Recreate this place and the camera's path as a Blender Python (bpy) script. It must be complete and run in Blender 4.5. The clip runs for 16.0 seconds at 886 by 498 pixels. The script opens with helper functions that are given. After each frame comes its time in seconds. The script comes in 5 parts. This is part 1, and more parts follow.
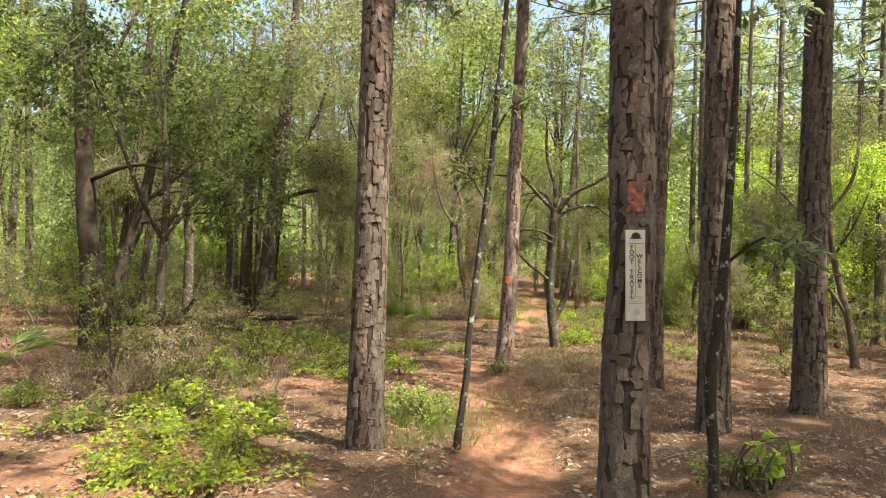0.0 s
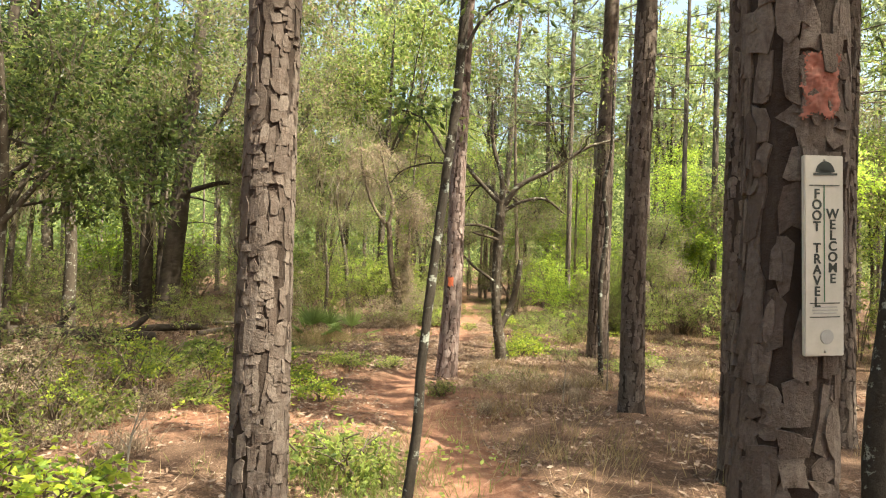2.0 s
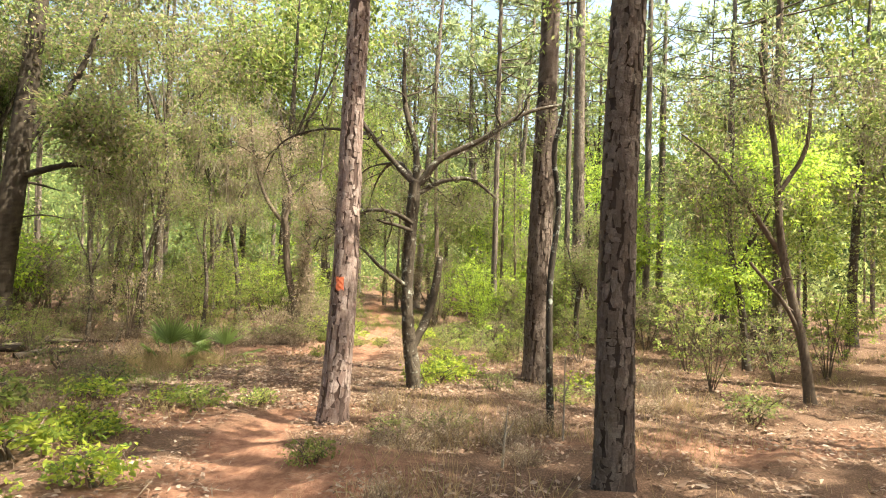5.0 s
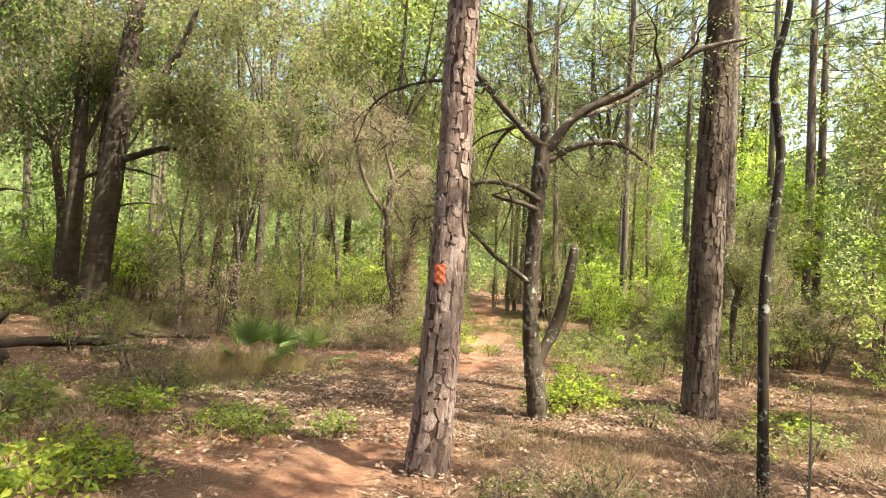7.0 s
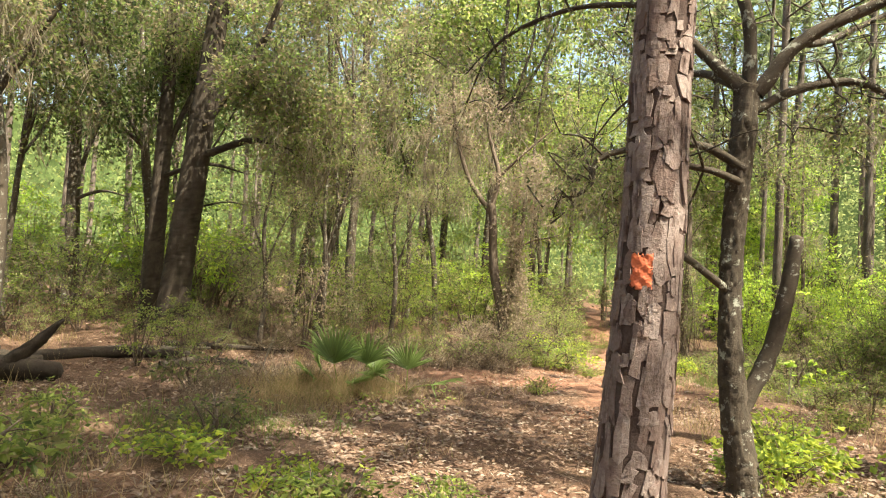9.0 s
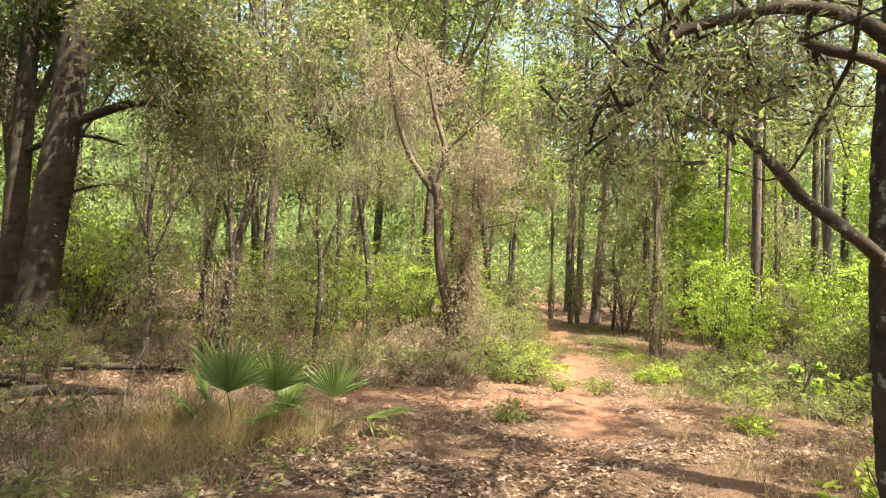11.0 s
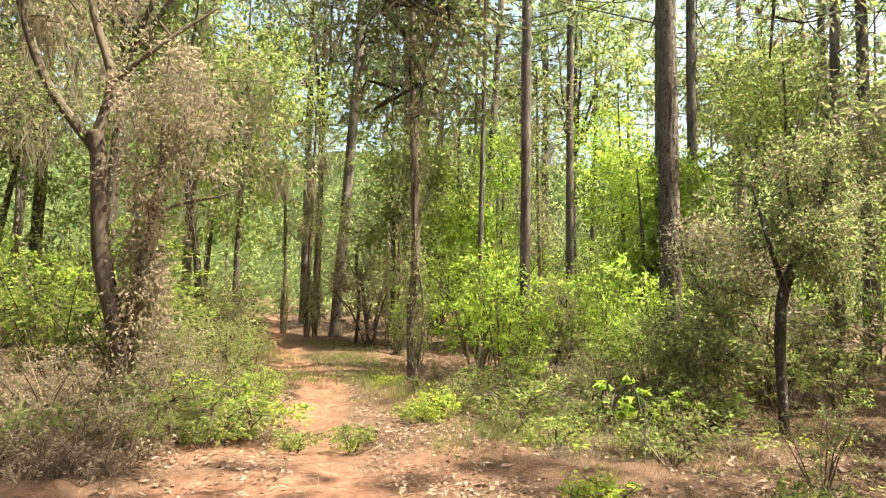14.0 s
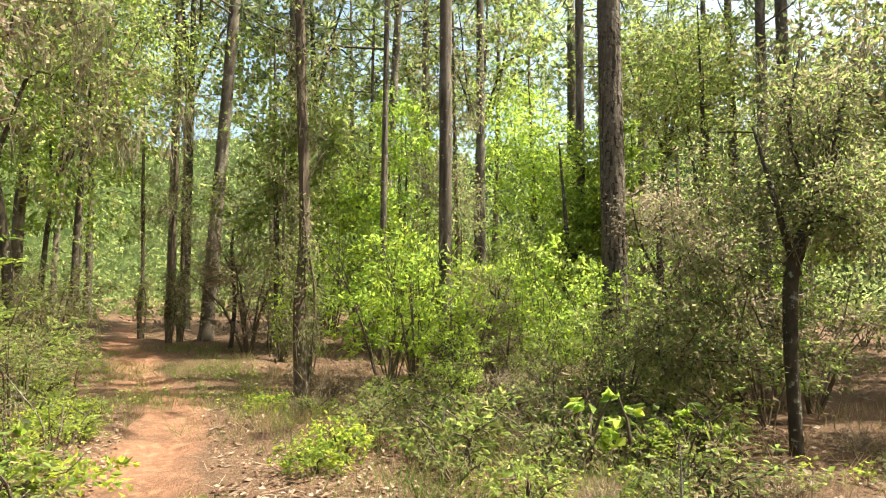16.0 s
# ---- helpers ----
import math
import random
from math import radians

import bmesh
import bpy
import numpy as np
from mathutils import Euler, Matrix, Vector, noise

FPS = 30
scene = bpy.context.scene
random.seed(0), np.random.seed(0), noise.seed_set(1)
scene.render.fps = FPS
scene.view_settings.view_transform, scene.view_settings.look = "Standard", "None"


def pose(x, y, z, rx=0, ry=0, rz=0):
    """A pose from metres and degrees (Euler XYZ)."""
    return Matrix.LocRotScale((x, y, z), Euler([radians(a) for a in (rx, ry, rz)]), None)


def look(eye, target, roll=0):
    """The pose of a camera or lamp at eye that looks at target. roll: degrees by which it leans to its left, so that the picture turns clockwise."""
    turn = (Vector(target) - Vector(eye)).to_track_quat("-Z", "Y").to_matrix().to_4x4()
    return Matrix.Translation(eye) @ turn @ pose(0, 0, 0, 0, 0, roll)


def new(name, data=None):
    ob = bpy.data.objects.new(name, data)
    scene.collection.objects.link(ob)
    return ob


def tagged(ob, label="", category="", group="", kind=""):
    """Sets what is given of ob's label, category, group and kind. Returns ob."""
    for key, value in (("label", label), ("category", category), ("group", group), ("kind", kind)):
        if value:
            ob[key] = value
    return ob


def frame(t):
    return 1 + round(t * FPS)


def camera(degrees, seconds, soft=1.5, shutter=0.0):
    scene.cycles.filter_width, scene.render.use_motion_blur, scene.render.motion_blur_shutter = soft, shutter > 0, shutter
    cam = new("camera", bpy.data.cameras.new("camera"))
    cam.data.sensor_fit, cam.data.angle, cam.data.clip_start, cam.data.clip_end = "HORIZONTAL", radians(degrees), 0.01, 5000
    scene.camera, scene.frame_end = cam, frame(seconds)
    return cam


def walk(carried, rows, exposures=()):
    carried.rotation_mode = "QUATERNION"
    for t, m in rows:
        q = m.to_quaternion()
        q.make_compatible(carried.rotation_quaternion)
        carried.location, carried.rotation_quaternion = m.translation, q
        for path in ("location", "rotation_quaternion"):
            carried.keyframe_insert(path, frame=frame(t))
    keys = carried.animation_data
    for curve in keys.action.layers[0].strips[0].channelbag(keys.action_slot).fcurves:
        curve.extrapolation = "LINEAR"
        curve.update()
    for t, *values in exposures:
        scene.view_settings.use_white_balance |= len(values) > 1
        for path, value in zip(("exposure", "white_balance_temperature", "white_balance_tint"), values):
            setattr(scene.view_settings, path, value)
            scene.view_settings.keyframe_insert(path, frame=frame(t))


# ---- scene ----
cam = camera(70.2, 16.0, soft=1.1)
METRES, EYE, TILT, LEAN, TURN = 17.0, 1.55, 0.0, 0.0, 0.0
ROWS = [
    (0.0, 0.0, 0.0, 0.0, -0.0, 0.07, -1.31),
    (0.5, -0.002, 0.0261, -0.0033, -1.76, 0.29, -0.92),
    (1.0, -0.004, 0.0547, -0.0044, -2.71, 0.27, -1.11),
    (1.5, -0.0046, 0.0812, -0.0059, -4.23, 0.44, -1.36),
    (2.0, -0.0036, 0.1098, -0.0078, -6.62, 0.67, -1.49),
    (2.5, -0.0029, 0.1355, -0.0095, -9.36, 0.97, -1.45),
    (3.0, 0.0033, 0.1629, -0.0113, -11.64, 1.26, -1.69),
    (3.5, 0.0082, 0.1897, -0.0129, -13.95, 1.56, -1.49),
    (6.0, 0.0525, 0.3384, -0.0231, -12.94, 1.98, -2.18),
    (6.5, 0.0528, 0.3701, -0.0245, -9.68, 1.82, -2.47),
    (7.0, 0.0529, 0.4042, -0.0279, -3.91, 1.65, -2.77),
    (7.5, 0.0478, 0.4365, -0.03, -0.67, 1.59, -3.06),
    (8.0, 0.0474, 0.4677, -0.0316, 2.63, 1.63, -3.11),
    (8.5, 0.041, 0.4957, -0.0325, 4.38, 1.95, -3.2),
    (11.0, 0.0208, 0.6555, -0.0408, -1.72, 2.44, -2.35),
    (11.5, 0.0226, 0.6881, -0.0405, -7.69, 2.43, -2.05),
    (12.0, 0.0293, 0.72, -0.0413, -13.83, 2.88, -1.96),
    (12.5, 0.0329, 0.7506, -0.0407, -19.14, 3.27, -1.76),
    (13.0, 0.0429, 0.7818, -0.0431, -22.95, 3.84, -1.3),
    (13.5, 0.0522, 0.8139, -0.0448, -24.62, 3.92, -0.96),
    (14.0, 0.0617, 0.8455, -0.0477, -25.5, 4.04, -0.93),
    (14.5, 0.0726, 0.8782, -0.0485, -26.6, 4.04, -0.72),
    (15.0, 0.0852, 0.9097, -0.0515, -29.42, 3.9, -0.47),
    (15.5, 0.0983, 0.9422, -0.052, -32.82, 3.82, -0.44),
    (16.0, 0.114, 0.971, -0.0541, -35.47, 3.89, -0.05),
]
EXPOSURES = [(0.0, 1.52, 7300, 0), (3.5, 1.87, 7250, 1), (6.0, 1.9, 7250, 2), (8.5, 1.7, 7200, 1), (11.0, 1.87, 7200, 0), (12.5, 1.88, 7200, -1), (14.5, 1.68, 7150, -1), (16.0, 1.55, 7100, -3)]
walk(cam, [(t, pose(0, 0, EYE, TILT, LEAN, TURN) @ pose(METRES * x, METRES * y, METRES * z, 90 + pitch, roll, yaw)) for t, x, y, z, yaw, pitch, roll in ROWS], EXPOSURES)


# ---- world, sun, exposure ----
SUN_ELEV, SUN_FROM = 57.0, (0.8, -0.6)  # the sun stands to the right and behind the walker
world = bpy.data.worlds.new("sky")
scene.world = world
world.use_nodes = True
wn = world.node_tree.nodes
sky = wn.new("ShaderNodeTexSky")
sky.sky_type, sky.sun_disc = "NISHITA", False
sky.sun_elevation = radians(SUN_ELEV)
sky.sun_rotation = math.atan2(SUN_FROM[0], SUN_FROM[1])
sky.dust_density, sky.air_density = 5.0, 1.0
world.node_tree.links.new(sky.outputs[0], wn["Background"].inputs[0])
wn["Background"].inputs[1].default_value = 0.15
sun = new("sun", bpy.data.lights.new("sun", "SUN"))
sun.data.energy, sun.data.angle, sun.data.color = 5.0, radians(0.6), (1.0, 0.95, 0.86)
ce = math.cos(radians(SUN_ELEV))
sun.matrix_basis = look((SUN_FROM[0] * ce * 60, SUN_FROM[1] * ce * 60, math.sin(radians(SUN_ELEV)) * 60), (0, 0, 0))

# ---- materials ----
def mat(name):
    m = bpy.data.materials.new(name)
    m.use_nodes = True
    nt = m.node_tree
    return m, nt, nt.nodes["Principled BSDF"], nt.nodes["Material Output"]


def node(nt, kind, ins=(), **props):
    n = nt.nodes.new(kind)
    for k, v in props.items():
        setattr(n, k, v)
    for k, v in dict(ins).items():
        if isinstance(v, bpy.types.NodeSocket):
            nt.links.new(v, n.inputs[k])
        else:
            n.inputs[k].default_value = v
    return n


def ramp(nt, fac, stops):
    n = nt.nodes.new("ShaderNodeValToRGB")
    nt.links.new(fac, n.inputs[0])
    el = n.color_ramp.elements
    while len(el) < len(stops):
        el.new(0.5)
    for e, (p, c) in zip(el, stops):
        e.position, e.color = p, (*c, 1)
    return n.outputs[0]


def mix(nt, fac, a, b):
    n = nt.nodes.new("ShaderNodeMix")
    n.data_type = "RGBA"
    for i, v in ((0, fac), (6, a), (7, b)):
        if isinstance(v, bpy.types.NodeSocket):
            nt.links.new(v, n.inputs[i])
        else:
            n.inputs[i].default_value = v if i == 0 else (*v, 1)
    return n.outputs[2]


def noise_tex(nt, scale, detail=4.0, rough=0.6, vec=None):
    n = node(nt, "ShaderNodeTexNoise", {"Scale": scale, "Detail": detail, "Roughness": rough})
    if vec is None:
        vec = nt.nodes.new("ShaderNodeTexCoord").outputs["Object"]
    nt.links.new(vec, n.inputs["Vector"])
    return n.outputs["Fac"]


def bark_mat(name, plate_a, plate_b, deep, lichen=0.0, lichen_col=(0.5, 0.5, 0.44)):
    """Bark whose plates and furrows follow the trunk's own relief."""
    m, nt, p, out = mat(name)
    plate = node(nt, "ShaderNodeAttribute", attribute_name="plate").outputs["Fac"]
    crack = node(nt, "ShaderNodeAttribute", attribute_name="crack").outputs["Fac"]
    fine = noise_tex(nt, 70, 6, 0.7)
    broad = noise_tex(nt, 3.0, 3)
    c = mix(nt, plate, plate_a, plate_b)
    mid = noise_tex(nt, 22, 4, 0.7)
    c = mix(nt, ramp(nt, mid, [(0.4, (0, 0, 0)), (0.75, (0.7, 0.7, 0.7))]), c, (plate_a[0] * 0.9, plate_a[1] * 0.72, plate_a[2] * 0.64))
    c = mix(nt, ramp(nt, broad, [(0.35, (0, 0, 0)), (0.7, (0.6, 0.6, 0.6))]), c, tuple(v * 0.72 for v in plate_a))
    c = mix(nt, ramp(nt, fine, [(0.35, (0.5, 0.5, 0.5)), (0.65, (0, 0, 0))]), c, tuple(v * 0.5 for v in plate_a))
    tex = nt.nodes.new("ShaderNodeTexCoord").outputs["Object"]
    long_tex = node(nt, "ShaderNodeVectorMath", {0: tex, 1: (26.0, 26.0, 7.0)}, operation="MULTIPLY").outputs[0]
    streak = noise_tex(nt, 1.0, 4, 0.65, long_tex)
    c = mix(nt, ramp(nt, streak, [(0.3, (0.8, 0.8, 0.8)), (0.46, (0, 0, 0))]), c, tuple(v * 1.4 for v in deep))
    # Furrows take darker inner bark, with crevice shade also put into the colour
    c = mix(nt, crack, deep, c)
    if lichen > 0:
        spot = noise_tex(nt, 11, 5, 0.75)
        c = mix(nt, ramp(nt, spot, [(0.62 - 0.2 * lichen, (0, 0, 0)), (0.68 - 0.2 * lichen, (0.85, 0.85, 0.85))]), c, lichen_col)
    nt.links.new(c, p.inputs["Base Color"])
    p.inputs["Roughness"].default_value = 0.92
    p.inputs["Specular IOR Level"].default_value = 0.2
    b = node(nt, "ShaderNodeBump", {"Height": node(nt, "ShaderNodeMath", {0: fine, 1: streak}, operation="ADD").outputs[0], "Strength": 0.85, "Distance": 0.011})
    nt.links.new(b.outputs[0], p.inputs["Normal"])
    return m


def leaf_mat(name, cols, through_light=0.45, rough=0.55, spec=0.22):
    """Leaves: each blade takes its own tone; light passes through them."""
    m, nt, p, out = mat(name)
    geo = nt.nodes.new("ShaderNodeNewGeometry").outputs["Random Per Island"]
    n = len(cols)
    c = ramp(nt, geo, [((i + 0.5) / n, k) for i, k in enumerate(cols)])
    info = nt.nodes.new("ShaderNodeObjectInfo").outputs["Random"]
    vary = node(nt, "ShaderNodeMapRange", {"Value": info, "To Min": 0.8, "To Max": 1.2}).outputs[0]
    hsv = node(nt, "ShaderNodeHueSaturation", {"Value": vary, "Color": c})
    c = hsv.outputs[0]
    nt.links.new(c, p.inputs["Base Color"])
    p.inputs["Roughness"].default_value = rough
    p.inputs["Specular IOR Level"].default_value = spec
    bright = node(nt, "ShaderNodeHueSaturation", {"Value": 1.75, "Saturation": 0.98, "Color": c})
    tr = node(nt, "ShaderNodeBsdfTranslucent", {"Color": bright.outputs[0]})
    ms = node(nt, "ShaderNodeMixShader", {0: min(0.65, through_light * 1.2), 1: p.outputs[0], 2: tr.outputs[0]})
    nt.links.new(ms.outputs[0], out.inputs["Surface"])
    return m


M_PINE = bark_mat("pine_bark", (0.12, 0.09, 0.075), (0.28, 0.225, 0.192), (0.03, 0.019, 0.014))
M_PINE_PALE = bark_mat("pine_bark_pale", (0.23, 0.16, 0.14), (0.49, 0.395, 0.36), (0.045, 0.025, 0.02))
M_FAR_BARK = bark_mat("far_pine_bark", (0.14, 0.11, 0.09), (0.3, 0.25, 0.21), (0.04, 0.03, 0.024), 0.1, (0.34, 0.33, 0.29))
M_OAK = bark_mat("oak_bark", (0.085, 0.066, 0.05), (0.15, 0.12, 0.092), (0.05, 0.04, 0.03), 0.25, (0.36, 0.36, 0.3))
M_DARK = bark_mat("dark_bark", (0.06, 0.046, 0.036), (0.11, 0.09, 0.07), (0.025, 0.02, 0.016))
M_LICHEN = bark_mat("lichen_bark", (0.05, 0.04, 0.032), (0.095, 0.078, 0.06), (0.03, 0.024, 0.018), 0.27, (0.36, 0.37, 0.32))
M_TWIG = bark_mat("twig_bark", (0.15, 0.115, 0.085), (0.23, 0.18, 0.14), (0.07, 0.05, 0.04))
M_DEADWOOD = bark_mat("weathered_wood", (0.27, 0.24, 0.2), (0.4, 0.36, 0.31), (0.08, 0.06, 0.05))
M_LEAF = leaf_mat("oak_leaves", [(0.075, 0.105, 0.035), (0.16, 0.205, 0.055), (0.225, 0.275, 0.07), (0.29, 0.325, 0.085), (0.13, 0.18, 0.05), (0.29, 0.24, 0.12), (0.2, 0.255, 0.065)], 0.54)
# Dark evergreen oak green that also has the left side's shade put in
M_DEEP = leaf_mat("shaded_deep_green_leaves", [(0.04, 0.06, 0.022), (0.075, 0.105, 0.032), (0.11, 0.145, 0.04), (0.15, 0.185, 0.05), (0.1, 0.09, 0.05)], 0.42)
M_BRIGHT = leaf_mat("bright_leaves", [(0.18, 0.27, 0.05), (0.26, 0.35, 0.055), (0.33, 0.41, 0.06), (0.39, 0.44, 0.075), (0.15, 0.225, 0.05), (0.2, 0.24, 0.07)], 0.54)
M_YELLOW = leaf_mat("yellow_green_leaves", [(0.17, 0.23, 0.045), (0.29, 0.34, 0.055), (0.38, 0.41, 0.065), (0.13, 0.19, 0.045)], 0.52)
M_DULL = leaf_mat("dull_leaves", [(0.09, 0.1, 0.05), (0.17, 0.2, 0.075), (0.22, 0.175, 0.105), (0.26, 0.2, 0.13), (0.15, 0.205, 0.055), (0.22, 0.275, 0.075), (0.12, 0.1, 0.075)], 0.5)
M_BROWN = leaf_mat("dead_leaves", [(0.21, 0.16, 0.12), (0.29, 0.225, 0.17), (0.36, 0.285, 0.22), (0.22, 0.2, 0.11), (0.25, 0.19, 0.14)], 0.4, 0.8, 0.15)
M_MOSS = leaf_mat("hanging_moss", [(0.22, 0.185, 0.14), (0.31, 0.265, 0.205), (0.15, 0.12, 0.09), (0.25, 0.23, 0.16)], 0.4, 0.9, 0.1)
M_NEEDLE = leaf_mat("pine_needles", [(0.11, 0.14, 0.07), (0.17, 0.2, 0.1), (0.23, 0.255, 0.13)], 0.5)
M_FAR = leaf_mat("far_leaves", [(0.12, 0.15, 0.06), (0.2, 0.24, 0.09), (0.25, 0.29, 0.105), (0.3, 0.33, 0.12), (0.16, 0.19, 0.08)], 0.5, 0.7, 0.15)
M_PALM = leaf_mat("palmetto_leaf", [(0.09, 0.14, 0.04), (0.16, 0.22, 0.065), (0.26, 0.32, 0.11)], 0.4, 0.42, 0.5)
M_DRY = leaf_mat("dry_grass", [(0.33, 0.24, 0.13), (0.4, 0.3, 0.18), (0.26, 0.18, 0.1), (0.2, 0.19, 0.08)], 0.35, 0.8, 0.15)
M_GRASS = leaf_mat("green_grass", [(0.1, 0.15, 0.035), (0.15, 0.2, 0.05), (0.2, 0.22, 0.07)], 0.4)
M_LITTER = leaf_mat("leaf_litter", [(0.17, 0.1, 0.068), (0.26, 0.165, 0.115), (0.34, 0.24, 0.18), (0.11, 0.065, 0.045), (0.38, 0.3, 0.24), (0.2, 0.12, 0.08)], 0.1, 0.75, 0.2)


def ground_mat():
    m, nt, p, out = mat("forest_floor")
    sand = node(nt, "ShaderNodeAttribute", attribute_name="sand").outputs["Fac"]
    tex = nt.nodes.new("ShaderNodeTexCoord").outputs["Object"]
    n1, n2, n3 = noise_tex(nt, 0.9, 6, 0.65, tex), noise_tex(nt, 9, 6, 0.7, tex), noise_tex(nt, 60, 5, 0.7, tex)
    soil = ramp(nt, n2, [(0.3, (0.15, 0.072, 0.048)), (0.5, (0.25, 0.125, 0.082)), (0.7, (0.36, 0.2, 0.135))])
    litter = ramp(nt, n3, [(0.3, (0.05, 0.03, 0.022)), (0.5, (0.125, 0.074, 0.05)), (0.7, (0.25, 0.16, 0.112))])
    add = node(nt, "ShaderNodeMath", {0: sand, 1: n1}, operation="ADD").outputs[0]
    add2 = node(nt, "ShaderNodeMath", {0: n2, 1: 0.45}, operation="MULTIPLY").outputs[0]
    add3 = node(nt, "ShaderNodeMath", {0: add, 1: add2}, operation="ADD").outputs[0]
    k = node(nt, "ShaderNodeMapRange", {"Value": add3, "From Min": 0.92, "From Max": 1.3}).outputs[0]
    c = mix(nt, k, litter, soil)
    nt.links.new(c, p.inputs["Base Color"])
    p.inputs["Roughness"].default_value = 0.95
    p.inputs["Specular IOR Level"].default_value = 0.1
    h = node(nt, "ShaderNodeMath", {0: n2, 1: n3}, operation="ADD").outputs[0]
    b = node(nt, "ShaderNodeBump", {"Height": h, "Strength": 0.7, "Distance": 0.03})
    nt.links.new(b.outputs[0], p.inputs["Normal"])
    return m


M_GROUND = ground_mat()


def plain_mat(name, col, rough=0.6, wear=None):
    m, nt, p, out = mat(name)
    n = noise_tex(nt, 40, 5, 0.7)
    c = mix(nt, ramp(nt, n, [(0.4, (0, 0, 0)), (0.7, (0.6, 0.6, 0.6))]), col, wear or tuple(v * 0.75 for v in col))
    nt.links.new(c, p.inputs["Base Color"])
    p.inputs["Roughness"].default_value = rough
    return m


M_BLAZE = plain_mat("orange_blaze_paint", (0.75, 0.17, 0.07), 0.7, (0.5, 0.16, 0.1))
M_BLAZE_OLD = plain_mat("faded_blaze_paint", (0.3, 0.1, 0.07), 0.9, (0.16, 0.1, 0.08))
M_BOARD = plain_mat("sign_board", (0.5, 0.46, 0.4), 0.6, (0.4, 0.37, 0.31))
M_PRINT = plain_mat("sign_print", (0.03, 0.035, 0.03), 0.6)
M_PRINT_GREEN = plain_mat("sign_line", (0.05, 0.14, 0.07), 0.6)
M_GREY = plain_mat("grey_metal", (0.35, 0.34, 0.32), 0.4)

# ---- the lie of the land ----
TRAIL = [(-0.3, -14), (0.0, -4), (0.2, 0), (0.62, 4.5), (0.6, 8.5), (0.35, 11.3), (1.1, 14.8), (2.2, 18), (3.2, 22.4), (3.8, 26), (4.2, 31), (6.0, 41), (9.2, 55), (16, 80)]


def height(x, y):
    x, y = np.asarray(x, float), np.asarray(y, float)
    z = np.interp(y, [-400, -60, 0, 2.5, 5, 8, 11, 14, 17, 20, 24, 30, 60, 120, 400], [3, 1.5, 0, -0.04, -0.11, -0.28, -0.46, -0.56, -0.65, -0.71, -0.69, -0.6, -0.2, 0.5, 2])
    z = z - 0.03 * np.clip(x - 4, 0, 5)
    z = z + 0.03 * np.sin(1.7 * x + 0.4) * np.sin(1.3 * y) + 0.02 * np.sin(3.1 * x + 1.7 * y)
    return z


def trail_x(y):
    return np.interp(y, [p[1] for p in TRAIL], [p[0] for p in TRAIL])


def gz(x, y):
    return float(height(x, y))


# ---- mesh tools ----
def from_arrays(name, verts, quads, material, floats=None, smooth=True):
    me = bpy.data.meshes.new(name)
    nv, nf = len(verts), len(quads)
    k = quads.shape[1]
    me.vertices.add(nv)
    me.vertices.foreach_set("co", np.ascontiguousarray(verts, np.float32).ravel())
    me.loops.add(nf * k)
    me.loops.foreach_set("vertex_index", np.ascontiguousarray(quads, np.int32).ravel())
    me.polygons.add(nf)
    me.polygons.foreach_set("loop_start", np.arange(0, nf * k, k, dtype=np.int32))
    me.polygons.foreach_set("loop_total", np.full(nf, k, np.int32))
    me.polygons.foreach_set("use_smooth", np.full(nf, bool(smooth)))
    me.update(calc_edges=True)
    for key, vals in (floats or {}).items():
        at = me.attributes.new(key, "FLOAT", "POINT")
        at.data.foreach_set("value", np.ascontiguousarray(vals, np.float32))
    if material:
        me.materials.append(material)
    return me


def part(name, data, parent, label=""):
    """One mesh under a thing or a part."""
    ob = new(name, data)
    ob.parent = parent
    if name in ("foliage", "twig_mass", "brushwood", "needle_foliage", "branchwork", "hanging_moss", "plated_bark"):
        tagged(ob, kind="stuff")
    return tagged(ob, label)


def thing(name, at, label, category, group="", kind=""):
    ob = new(name)
    ob.empty_display_size = 0.2
    ob.location = at
    return tagged(ob, label, category, group, kind)


def smooth_line(pts, step):
    """A Catmull-Rom line through a few knots (x, y, z, r), resampled."""
    p = np.array(pts, float)
    p = np.vstack([2 * p[0] - p[1], p, 2 * p[-1] - p[-2]])
    out = []
    for i in range(1, len(p) - 2):
        n = max(2, int(np.linalg.norm(p[i + 1, :3] - p[i, :3]) / step))
        t = np.linspace(0, 1, n, endpoint=False)[:, None]
        a, b, c, d = p[i - 1], p[i], p[i + 1], p[i + 2]
        q = 0.5 * (2 * b + (c - a) * t + (2 * a - 5 * b + 4 * c - d) * t ** 2 + (3 * b - a - 3 * c + d) * t ** 3)
        out.append(q)
    out.append(p[-2][None])
    q = np.vstack(out)
    q[:, 3] = np.maximum(q[:, 3], 0.002)
    return q


